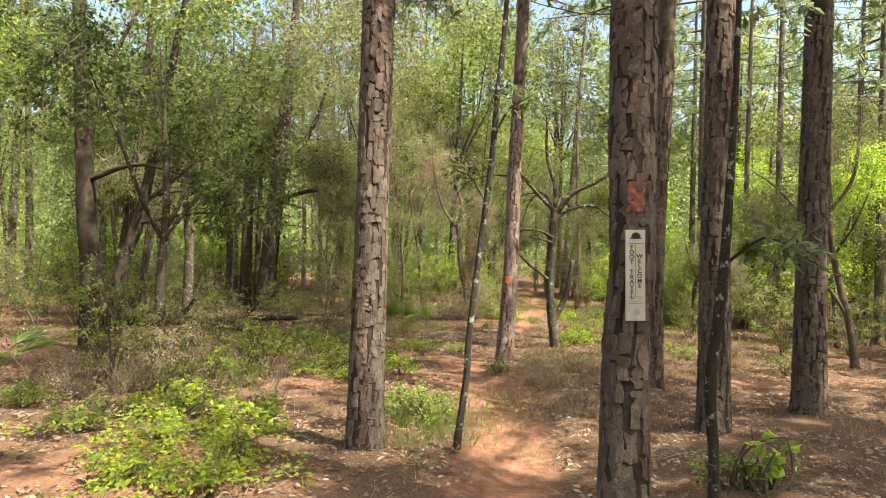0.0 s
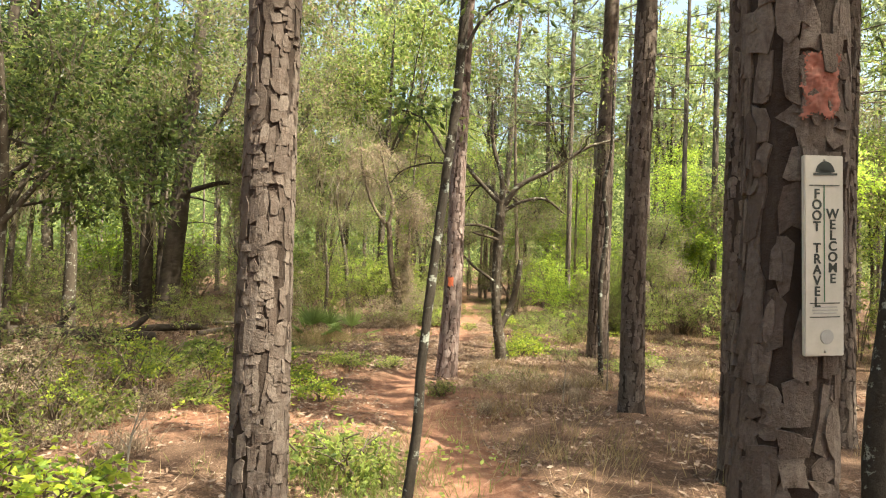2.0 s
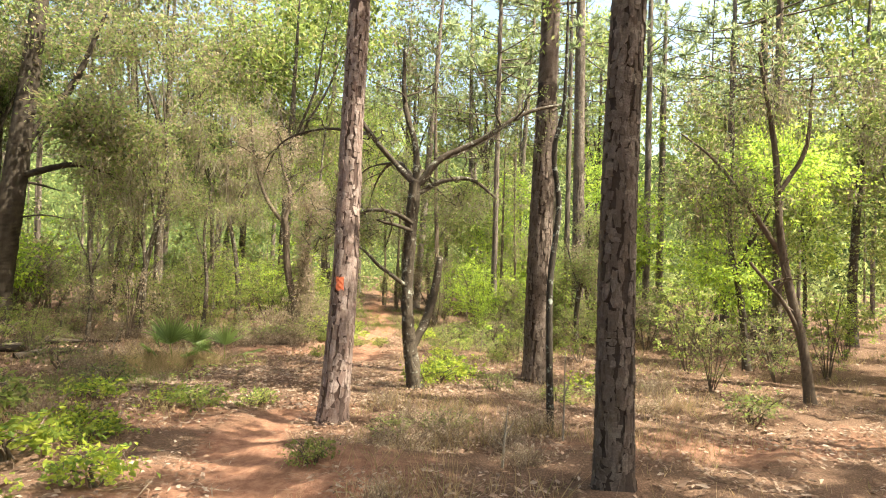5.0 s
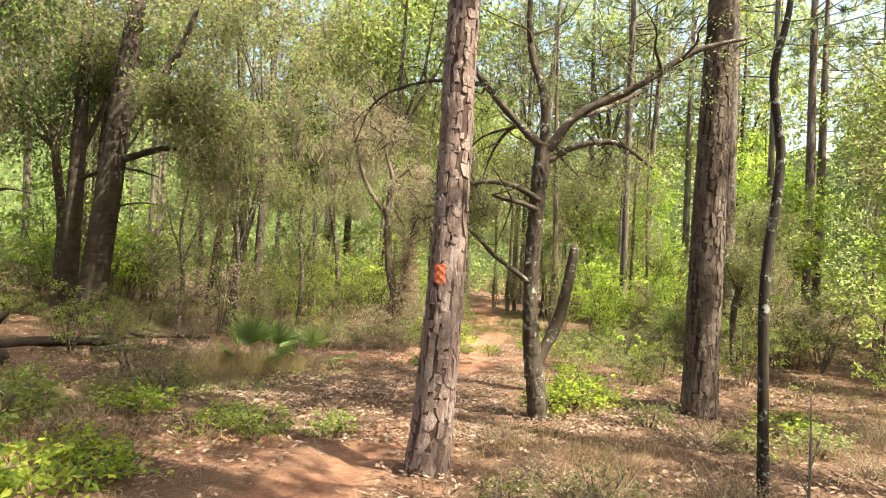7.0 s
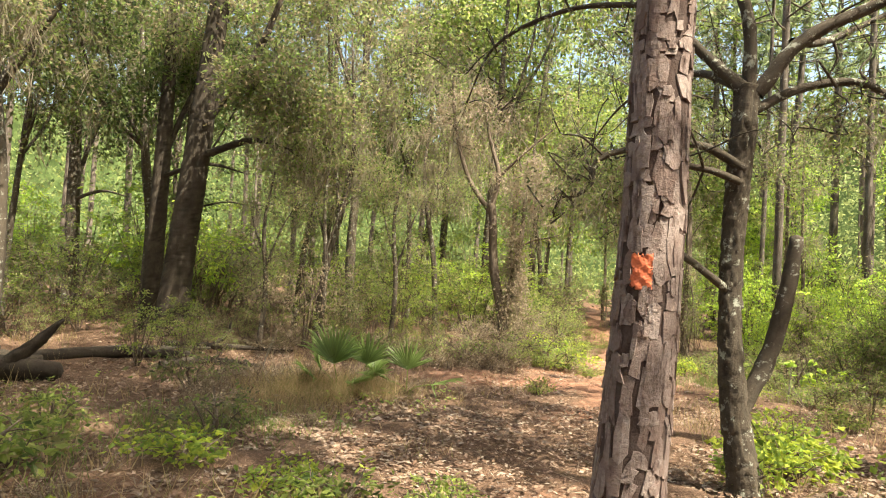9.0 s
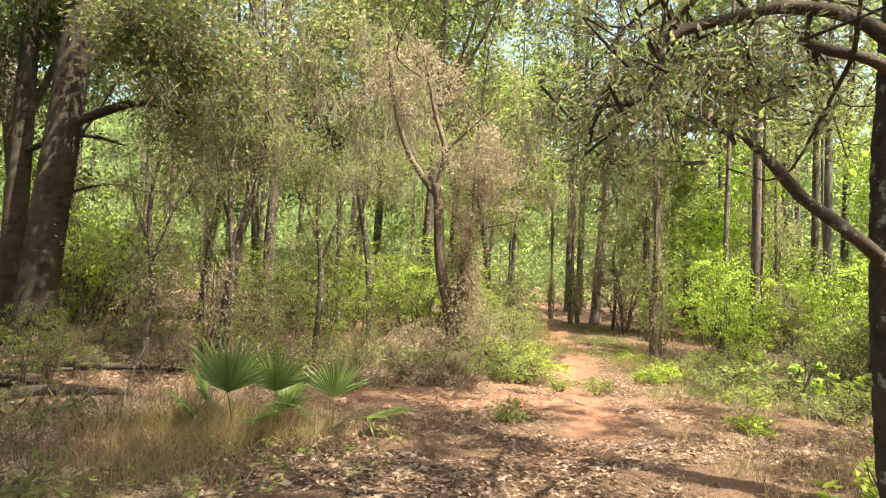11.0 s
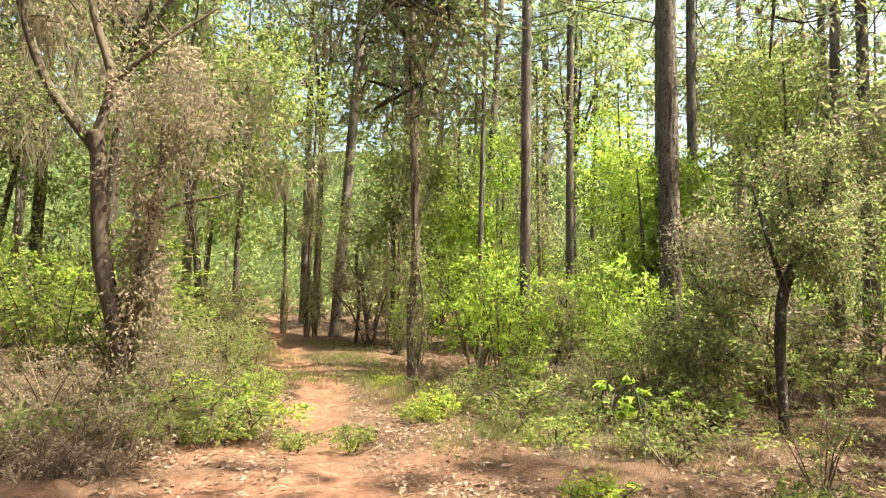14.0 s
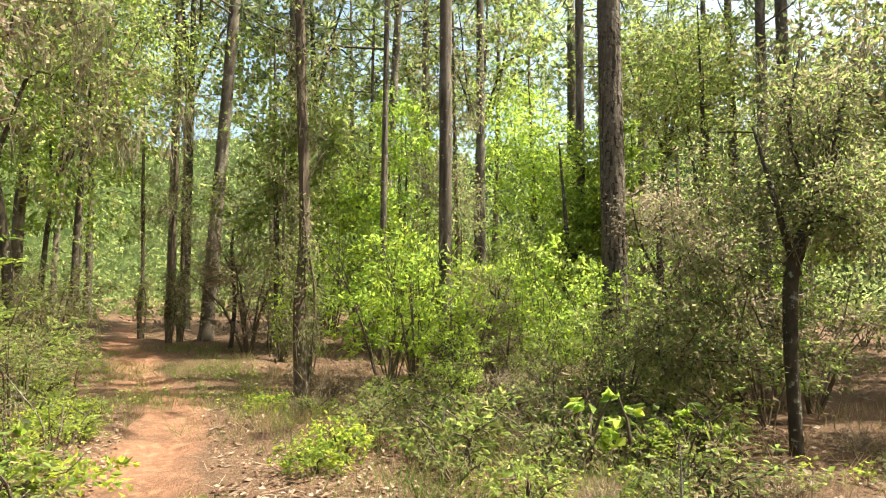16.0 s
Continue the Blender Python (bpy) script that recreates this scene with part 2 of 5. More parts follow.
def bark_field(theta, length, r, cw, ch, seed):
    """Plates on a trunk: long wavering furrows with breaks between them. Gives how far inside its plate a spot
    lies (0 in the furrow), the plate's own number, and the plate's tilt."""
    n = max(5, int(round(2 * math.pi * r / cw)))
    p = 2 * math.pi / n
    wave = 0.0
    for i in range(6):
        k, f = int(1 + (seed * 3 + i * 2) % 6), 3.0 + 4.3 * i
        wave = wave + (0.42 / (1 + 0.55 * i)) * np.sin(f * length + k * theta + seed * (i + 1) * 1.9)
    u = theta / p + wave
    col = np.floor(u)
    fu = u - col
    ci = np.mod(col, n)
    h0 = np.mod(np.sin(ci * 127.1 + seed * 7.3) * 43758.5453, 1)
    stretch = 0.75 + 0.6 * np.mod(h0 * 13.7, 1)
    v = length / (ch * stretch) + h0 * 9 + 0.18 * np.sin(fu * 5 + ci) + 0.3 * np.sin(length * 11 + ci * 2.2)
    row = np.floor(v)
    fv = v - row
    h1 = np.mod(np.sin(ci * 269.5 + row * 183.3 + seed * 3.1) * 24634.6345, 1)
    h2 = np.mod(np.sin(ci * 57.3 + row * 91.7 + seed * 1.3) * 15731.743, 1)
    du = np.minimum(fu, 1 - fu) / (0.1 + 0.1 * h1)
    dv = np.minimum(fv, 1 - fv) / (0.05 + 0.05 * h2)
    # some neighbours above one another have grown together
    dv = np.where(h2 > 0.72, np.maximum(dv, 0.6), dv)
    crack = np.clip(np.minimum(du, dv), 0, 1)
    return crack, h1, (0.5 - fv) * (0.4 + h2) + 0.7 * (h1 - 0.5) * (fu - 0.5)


def tube(pts, segs=10, step=0.25, amp=0.0, cw=0.055, ch=0.13, seed=1.0, flare=0.0, wobble=0.0):
    """A round limb or trunk along knots, with bark relief. Returns arrays."""
    q = smooth_line(pts, step)
    c, r = q[:, :3].copy(), q[:, 3].copy()
    arc = np.concatenate([[0], np.cumsum(np.linalg.norm(np.diff(c, axis=0), axis=1))])
    if flare:
        r = r * (1 + flare * np.exp(-arc / 0.16))
    if wobble:
        c[:, 0] += wobble * np.sin(arc * 2.1 + seed * 5)
        c[:, 1] += wobble * np.sin(arc * 1.6 + seed * 9)
    tan = np.gradient(c, axis=0)
    tan /= np.linalg.norm(tan, axis=1)[:, None] + 1e-9
    a = np.cross(tan[0], (0.3, 1, 0.1))
    a /= np.linalg.norm(a)
    side = []
    for t in tan:
        a = a - t * np.dot(a, t)
        a = a / (np.linalg.norm(a) + 1e-9)
        side.append(a)
    side = np.array(side)
    up = np.cross(tan, side)
    th = np.linspace(0, 2 * math.pi, segs, endpoint=False)
    TH, AR = np.meshgrid(th, arc)
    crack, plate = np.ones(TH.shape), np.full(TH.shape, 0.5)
    rad = np.repeat(r[:, None], segs, 1)
    if amp:
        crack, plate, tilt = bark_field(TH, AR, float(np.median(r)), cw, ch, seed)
        rough = np.sin(TH * 23 + AR * 61 + seed) * np.sin(TH * 31 - AR * 97) * 0.12
        rad = rad + amp * (1.2 * crack ** 0.6 - 0.8 + 0.9 * (plate - 0.5) + 0.7 * np.clip(tilt, -0.8, 0.8) + rough) * np.minimum(1, rad / 0.06)
    else:
        plate = np.mod(np.sin(np.floor(TH * 2) * 12.9 + np.floor(AR * 9) * 78.2 + seed) * 43758.5, 1)
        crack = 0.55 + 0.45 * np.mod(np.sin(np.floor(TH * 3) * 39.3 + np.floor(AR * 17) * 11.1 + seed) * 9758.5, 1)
        rad = rad * (1 + 0.07 * np.sin(3 * TH + AR * 3 + seed))
    v = c[:, None, :] + rad[..., None] * (np.cos(TH)[..., None] * side[:, None, :] + np.sin(TH)[..., None] * up[:, None, :])
    n, k = v.shape[:2]
    i, j = np.meshgrid(np.arange(n - 1), np.arange(k), indexing="ij")
    j2 = (j + 1) % k
    quads = np.stack([i * k + j, i * k + j2, (i + 1) * k + j2, (i + 1) * k + j], -1).reshape(-1, 4)
    verts = v.reshape(-1, 3)
    # close the tip
    tip = len(verts)
    verts = np.vstack([verts, c[-1:] + tan[-1:] * r[-1] * 0.5])
    last = (n - 1) * k + np.arange(k)
    cap = np.stack([last, (n - 1) * k + (np.arange(k) + 1) % k, np.full(k, tip), np.full(k, tip)], -1)
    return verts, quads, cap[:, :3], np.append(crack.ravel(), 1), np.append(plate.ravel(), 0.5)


def join(pieces):
    """Several tubes in one set of arrays (tips as slim quads)."""
    V, Q, C, P, off = [], [], [], [], 0
    for v, q, cap, cr, pl in pieces:
        V.append(v)
        Q.append(q + off)
        fan = cap.reshape(-1, 3) + off
        if len(fan) % 2 == 0 and len(fan) > 4:
            Q.append(np.stack([fan[0::2, 0], fan[0::2, 1], fan[1::2, 1], fan[0::2, 2]], -1))
        C.append(cr)
        P.append(pl)
        off += len(v)
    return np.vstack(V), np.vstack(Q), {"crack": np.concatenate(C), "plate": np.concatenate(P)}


def limb_mesh(name, pieces, material):
    v, q, fl = join(pieces)
    return from_arrays(name, v, q, material, fl)


def unit(a):
    return a / (np.linalg.norm(a, axis=-1, keepdims=True) + 1e-9)


def blades(centres, direction, length, width, rng, fold=0.25, spread=0.5, facing=0.7):
    """Leaf blades as folded diamonds: arrays of vertices and faces."""
    n = len(centres)
    d = unit(direction + spread * rng.normal(size=(n, 3)))
    s = unit(np.cross(d, rng.normal(size=(n, 3)) + np.array([0.5, -0.2, 1.3]) * facing))
    nn = np.cross(d, s)
    L = (length * rng.uniform(0.65, 1.25, n))[:, None]
    W = (width * rng.uniform(0.7, 1.2, n))[:, None]
    base = centres - d * L * 0.5
    tip = centres + d * L * 0.5
    mid = centres - d * L * 0.06
    lf = mid + s * W * 0.5 + nn * W * fold
    rt = mid - s * W * 0.5 + nn * W * fold
    v = np.stack([base, rt, tip, lf], 1).reshape(-1, 3)
    return v, np.arange(4 * n).reshape(-1, 4)


def leaves_mesh(name, centres, direction, length, width, material, seed, fold=0.25, spread=0.5, facing=0.7):
    v, q = blades(centres, direction, length, width, np.random.default_rng(seed), fold, spread, facing)
    return from_arrays(name, v, q, material, smooth=False)


def clumps(rng, centre, radii, n_clumps, per, clump_r, hollow=0.35, flat=0.7):
    """Leaf places: uneven clumps within an ellipsoid, thicker towards its outside."""
    d = unit(rng.normal(size=(n_clumps, 3)))
    rr = rng.uniform(hollow ** 3, 1, n_clumps) ** (1 / 3)
    rr = rr * (0.72 + 0.36 * np.sin(d[:, 0] * 5 + centre[0] * 3) * np.sin(d[:, 2] * 4 + centre[1]) + 0.2 * rng.random(n_clumps))
    cc = np.array(centre) + d * rr[:, None] * np.array(radii)
    size = clump_r * rng.uniform(0.5, 1.3, n_clumps)
    pts = cc[:, None, :] + rng.normal(size=(n_clumps, per, 3)) * (size[:, None, None] * np.array([1, 1, flat]) * 0.6)
    out = unit(pts - cc[:, None, :]) * 0.6 + unit(cc - np.array(centre))[:, None, :] * 0.4
    out[..., 2] -= 0.25
    return pts.reshape(-1, 3), out.reshape(-1, 3), cc


def moss_mesh(name, tops, rng, length, material=None, per=14, width=0.022, stray=0.24):
    """Strands that hang from points on a limb."""
    n = len(tops)
    t = np.repeat(tops, per, 0) + rng.normal(size=(n * per, 3)) * np.array([0.09, 0.09, 0.05])
    L = length * rng.uniform(0.25, 1.0, n * per)
    c = t.copy()
    c[:, 2] -= L * 0.5
    d = np.tile([0, 0, -1.0], (n * per, 1)) + rng.normal(size=(n * per, 3)) * stray
    v, q = blades(c, d, 1.0, width, rng, 0.3, 0.05)
    v = v.reshape(-1, 4, 3)
    v = c[:, None, :] + (v - c[:, None, :]) * np.stack([np.ones_like(L), np.ones_like(L), L / 0.95], -1)[:, None, :]
    return from_arrays(name, v.reshape(-1, 3), q, material or M_MOSS, smooth=False)


def bark_plates(knots, z_top, seed, cw=0.048, short=0.045, long=0.19, thick=0.007):
    """Loose angular plates of pine bark, laid over the trunk in wavering columns, some flaking over others."""
    rng = np.random.default_rng(seed)
    q = smooth_line(knots, 0.05)
    r_mid = float(np.median(q[q[:, 2] < z_top, 3]))
    n = max(6, int(round(2 * math.pi * r_mid / cw)))
    V, T, PL = [], [], []
    ring = np.array([(-1, -0.85), (-0.1, -1), (0.95, -0.9), (1, 0.1), (0.95, 0.85), (0.1, 1), (-0.9, 0.9), (-1.0, 0.0)])
    m = len(ring)

    def lay(th, z, w, h, lift, tone):
        jit = ring * (1 + rng.normal(size=ring.shape) * np.array([0.26, 0.17]))
        skew = rng.normal() * 0.2
        uu, vv = jit[:, 0] + skew * jit[:, 1], jit[:, 1]
        tu, tv = rng.normal() * 0.35, -0.2 + rng.normal() * 0.3
        base = sum(len(v) for v in V)
        rows = []
        for f, out in ((1.0, -0.004), (0.985, 1.0)):
            zz = z + vv * h * 0.5 * f
            c = np.stack([np.interp(zz, q[:, 2], q[:, i]) for i in range(4)], -1)
            flare = 1 + 0.2 * np.exp(-np.maximum(zz, 0) / 0.16)
            a = th + uu * w * 0.5 * f / r_mid
            o = out if out < 0 else lift + thick * (0.8 + 0.5 * tu * uu + 0.75 * tv * vv)
            rad = c[:, 3] * flare + o
            rows.append(np.stack([c[:, 0] + rad * np.cos(a), c[:, 1] + rad * np.sin(a), zz], -1))
        c0 = [float(np.interp(z, q[:, 2], q[:, i])) for i in range(4)]
        rad = c0[3] * (1 + 0.2 * math.exp(-max(z, 0) / 0.16)) + lift + thick * 0.8
        rows.append(np.array([[c0[0] + rad * math.cos(th), c0[1] + rad * math.sin(th), z]]))
        V.append(np.vstack(rows))
        i = np.arange(m)
        j = (i + 1) % m
        T.append(base + np.vstack([np.stack([i, j, m + j], -1), np.stack([i, m + j, m + i], -1), np.stack([m + i, m + j, np.full(m, 2 * m)], -1)]))
        PL.append(np.full(2 * m + 1, tone))

    ph = rng.uniform(0, 6.28, 4)
    for col in range(n):
        z = rng.uniform(-0.15, 0.0)
        while z < z_top:
            h = rng.uniform(short, long)
            zc = z + h * 0.5
            wave = 0.7 * math.sin(2.1 * zc + ph[0] + col * 0.9) + 0.5 * math.sin(5.3 * zc + ph[1] + col * 2.1) + 0.3 * rng.normal()
            th = (col + 0.5 + wave * 0.55) * 2 * math.pi / n
            w = cw * rng.uniform(0.7, 1.3)
            lay(th, zc, w, h * rng.uniform(0.93, 1.09), rng.uniform(-0.0005, 0.0055), rng.random())
            if rng.random() < 0.75:
                lay(th + rng.normal() * 0.45 * cw / r_mid, zc + rng.normal() * h * 0.35, w * rng.uniform(0.35, 0.9), h * rng.uniform(0.3, 0.8), rng.uniform(0.003, 0.008), rng.random())
            z += h
    v = np.vstack(V)
    return from_arrays("plated_bark", v, np.vstack(T), None, {"plate": np.concatenate(PL), "crack": np.ones(len(v))}, smooth=False)

# ---- the ground ----
def build_ground():
    fx = np.concatenate([[-400, -200, -110, -70, -45, -30, -22], np.arange(-16, -5, 0.3), np.arange(-5, 10, 0.13), np.arange(10, 24, 0.35), [27, 33, 45, 70, 110, 200, 400]])
    fy = np.concatenate([[-400, -200, -100, -50, -30, -18, -10, -6], np.arange(-3, 2.5, 0.25), np.arange(2.5, 27, 0.13), np.arange(27, 45, 0.4), [48, 55, 70, 100, 160, 260, 400]])
    X, Y = np.meshgrid(fx, fy)
    Z = height(X, Y)
    rng = np.random.default_rng(5)
    for k in range(26):
        a, w, ph = rng.uniform(0, 6.28), rng.uniform(2, 26), rng.uniform(0, 6.28)
        Z += 0.022 / (1 + 0.28 * w) * np.sin(w * (X * math.cos(a) + Y * math.sin(a)) + ph)
    dist = np.abs(X - trail_x(Y) - 0.15 * np.sin(Y * 1.1))
    Z -= 0.05 * np.exp(-(dist / 0.45) ** 2)
    sand = 0.62 * np.exp(-(dist / 0.46) ** 4)
    sand *= np.where(Y > 17, 0.78, 1.0)
    sand *= 1 - 0.85 * np.exp(-((Y - 14.8) / 1.7) ** 2)
    for cx, cy, rx, ry, s in ((-1.2, 8.3, 2.2, 1.1, 0.6), (0.4, 9.3, 1.6, 1.3, 0.6), (-0.6, 12.2, 2.2, 1.0, 0.5), (5.6, 10.0, 3.0, 0.9, 0.5), (-2.4, 4.6, 1.7, 0.8, 0.5), (1.8, 19.2, 2.6, 0.8, 0.6), (-2.6, 11.5, 1.2, 0.9, 0.4), (6.0, 15.5, 2.5, 0.8, 0.35), (2.0, 20.6, 1.0, 0.8, 0.5)):
        sand = np.maximum(sand, s * np.exp(-(((X - cx) / rx) ** 2 + ((Y - cy) / ry) ** 2)))
    v = np.stack([X, Y, Z], -1).reshape(-1, 3)
    n, k = X.shape
    i, j = np.meshgrid(np.arange(n - 1), np.arange(k - 1), indexing="ij")
    q = np.stack([i * k + j, i * k + j + 1, (i + 1) * k + j + 1, (i + 1) * k + j], -1).reshape(-1, 4)
    g = new("ground", from_arrays("ground", v, q, M_GROUND, {"sand": sand.ravel()}))
    tagged(g, "orange sandy forest floor with pine litter and a trodden trail", "ground", kind="structure")


build_ground()

# ---- pines ----
def pine(at, knots, material=None, crown=True, near=True, seed=1, top=15.0, label="", thin=False, cw=0.062, ch=0.17, amp=0.014, density=1.0):
    """A pine: knots are (dx, dy, z above ground, radius) from the foot up; it goes on to its crown."""
    rng = np.random.default_rng(seed)
    material = material or M_PINE
    x, y = at
    z0 = gz(x, y) - 0.06
    ob = thing("pine_tree", (x, y, z0), label or "tall straight pine with grey-brown plated bark", "tree", "pines along the trail")
    k = [(dx, dy, z + 0.06, r) for dx, dy, z, r in knots]
    lx, ly, lz, lr = k[-1]
    px, py, pz, pr = k[0]
    sx, sy = (lx - px) / (lz - pz), (ly - py) / (lz - pz)
    k += [(lx + sx * (top * 0.6 - lz), ly + sy * (top * 0.6 - lz), top * 0.6, lr * 0.85), (lx + sx * (top - lz), ly + sy * (top - lz), top, 0.03)]
    if near:
        full = smooth_line(k, 0.12)
        cut = np.interp(5.0, full[:, 2], np.arange(len(full)))
        lowk = [tuple(p) for p in full[: int(cut) + 1]]
        hik = [tuple(p) for p in full[int(cut):]]
        a = tube(lowk, 28, 0.1, 0.002, 0.05, 0.1, seed * 1.37, 0.2)
        b = tube(hik, 14, 0.3, 0.01, 0.1, 0.4, seed)
        # core darkened towards the furrow colour, so gaps between plates look deep
        a = (*a[:3], a[3] * 0.25, a[4])
        trunk = limb_mesh("trunk", [a, b], material)
        plates = bark_plates(k, 4.6 if y < 20 else 9.5, seed + 900)
        plates.materials.append(material)
        part("plated_bark", plates, ob, "grey-brown flaking bark plates")
    else:
        trunk = limb_mesh("trunk", [tube(k, 12, 0.22, amp * 0.8, 0.12, 0.5, seed * 1.37, 0.2)], material)
    part("trunk", trunk, ob)
    if crown:
        tubes, cen, dirs = [], [], []
        for i in range(int(16 * density)):
            h = rng.uniform(top * 0.48, top * 0.98)
            a = rng.uniform(0, 6.28)
            reach = (top - h) * 0.3 + rng.uniform(0.6, 1.6) * (1 if density < 2 else 1.5)
            bx, by = lx + sx * (h - lz), ly + sy * (h - lz)
            e = (bx + reach * math.cos(a), by + reach * math.sin(a), h + rng.uniform(0.1, 0.7))
            tubes.append(tube([(bx, by, h, 0.026), ((bx + e[0]) / 2 + rng.normal() * 0.1, (by + e[1]) / 2 + rng.normal() * 0.1, h + rng.normal() * 0.1, 0.017), (*e, 0.008)], 4, 0.6, 0, seed=seed + i))
            for f in np.linspace(0.45, 1.05, 5):
                c = np.array([bx + (e[0] - bx) * f, by + (e[1] - by) * f, h + (e[2] - h) * f]) + rng.normal(size=3) * 0.22
                n = 20
                dd = unit(rng.normal(size=(n, 3)) + np.array([0, 0, 0.3]))
                cen.append(c + dd * 0.13)
                dirs.append(dd)
        part("branchwork", limb_mesh("branchwork", tubes, material), ob)
        part("needle_foliage", leaves_mesh("needle_foliage", np.vstack(cen), np.vstack(dirs), 0.34, 0.05, M_NEEDLE, seed, 0.2, 0.1), ob, "green pine needles")
    return ob


# density thickens crowns that stay out of view, to set the shade below
pine_a = pine((-0.62, 5.3), [(0, 0, 0, 0.15), (0.015, 0, 1.9, 0.13), (0.035, 0, 3.9, 0.125)], seed=2, top=15, density=3.0)
SIGN_PINE = pine((0.99, 3.36), [(0, 0, 0, 0.135), (0.0, 0, 1.2, 0.113), (0.02, 0, 1.65, 0.111), (0.0, 0, 3.0, 0.115)], seed=3, top=14, label="pine bearing a trail sign and a faded red blaze")
BLAZE_PINE = pine((1.19, 11.8), [(0, 0, 0, 0.16), (0.08, 0, 1.5, 0.135), (0.1, 0, 2.6, 0.122), (0.12, 0, 3.7, 0.115)], M_PINE_PALE, seed=4, top=15, density=9.0, label="pale leaning pine with an orange trail blaze beside the path")
pine((2.98, 8.85), [(0, 0, 0, 0.135), (0.0, 0, 2.1, 0.12), (0.08, 0, 4.6, 0.115)], seed=5, top=16, density=2.4)
pine((2.74, 6.3), [(0, 0, 0, 0.15), (-0.02, 0, 1.9, 0.135), (-0.01, 0, 3.5, 0.13)], seed=6, top=16, density=1.6)
pine((4.29, 7.33), [(0, 0, 0, 0.178), (0.0, 0, 2.0, 0.152), (0.02, 0, 4.1, 0.14)], seed=7, top=16, density=1.8)
pine((7.2, 9.44), [(0, 0, 0, 0.185), (0.0, 0, 2.4, 0.172), (0.0, 0, 5.1, 0.165)], seed=8, near=False, top=17, density=0.5)
pine((4.63, 14.4), [(0, 0, 0, 0.2), (0.04, 0, 2.4, 0.185), (0.11, 0, 5.2, 0.155)], seed=9, top=16, density=5.0)
# pines further on, beyond the shrubs
for i, (x, y, r, lean, top) in enumerate(((9.28, 22.5, 0.17, -0.01, 17), (6.86, 23.36, 0.085, 0.0, 14), (8.04, 27.1, 0.06, 0.01, 13), (16.9, 23.7, 0.15, 0.0, 17), (11.7, 28.6, 0.11, 0.0, 16), (12.4, 26.0, 0.1, 0.01, 17), (10.2, 31.0, 0.12, 0.06, 16), (14.0, 26.4, 0.13, 0.0, 18), (15.2, 23.4, 0.12, 0.02, 15), (12.4, 17.9, 0.11, 0.0, 14), (9.5, 35.0, 0.13, -0.02, 17), (13.0, 33.0, 0.14, 0.0, 17), (17.5, 31.0, 0.16, 0.01, 17), (20.5, 27.0, 0.15, -0.01, 16), (7.0, 40.0, 0.15, 0.0, 17), (22.0, 22.0, 0.17, 0.0, 17), (19.0, 17.5, 0.17, 0.0, 17), (6.35, 33.0, 0.16, 0.06, 17), (16.0, 36.0, 0.15, 0.0, 17), (24.0, 33.0, 0.2, 0.0, 18))):
    pine((x, y), [(0, 0, 0, r * 1.1), (lean * 2, 0, 2.2, r), (lean * 5, 0, 5, r * 0.93)], M_FAR_BARK, seed=20 + i, near=(i == 0), top=top, density=1.0 if i < 8 else 1.5)
rng = np.random.default_rng(77)
for i in range(64):
    a = rng.uniform(-1.25, 0.85)
    d = rng.uniform(27, 52)
    x, y = 3 - d * math.sin(a), 6 + d * math.cos(a)
    if abs(x - float(trail_x(y))) < 2.5:
        continue
    r = rng.uniform(0.05, 0.17)
    pine((x, y), [(0, 0, 0, r * 1.1), (0, 0, 3, r), (rng.uniform(-0.15, 0.15), 0, 6, r * 0.9)], M_FAR_BARK, seed=60 + i, near=False, top=rng.uniform(13, 18), density=1.2)
# unseen pines added behind and beside the walker; their thick crowns shade the ground
for i, (x, y) in enumerate(((7.8, 4.3), (9.2, 3.2), (-4.5, -2.5), (3.0, -4.5), (10.5, 13.0), (9.8, 6.6), (-1.5, -7.0), (7.5, -2.5), (13.0, 8.5), (11.0, 1.0), (-8.5, 1.0), (6.0, -7.0), (-14.0, 6.0), (6.2, 0.4), (8.6, -0.6))):
    pine((x, y), [(0, 0, 0, 0.16), (0, 0, 3, 0.14), (0, 0, 6, 0.13)], M_FAR_BARK, seed=110 + i, near=False, top=rng.uniform(12, 15), density=3.4 if y < 5 else 1.6)

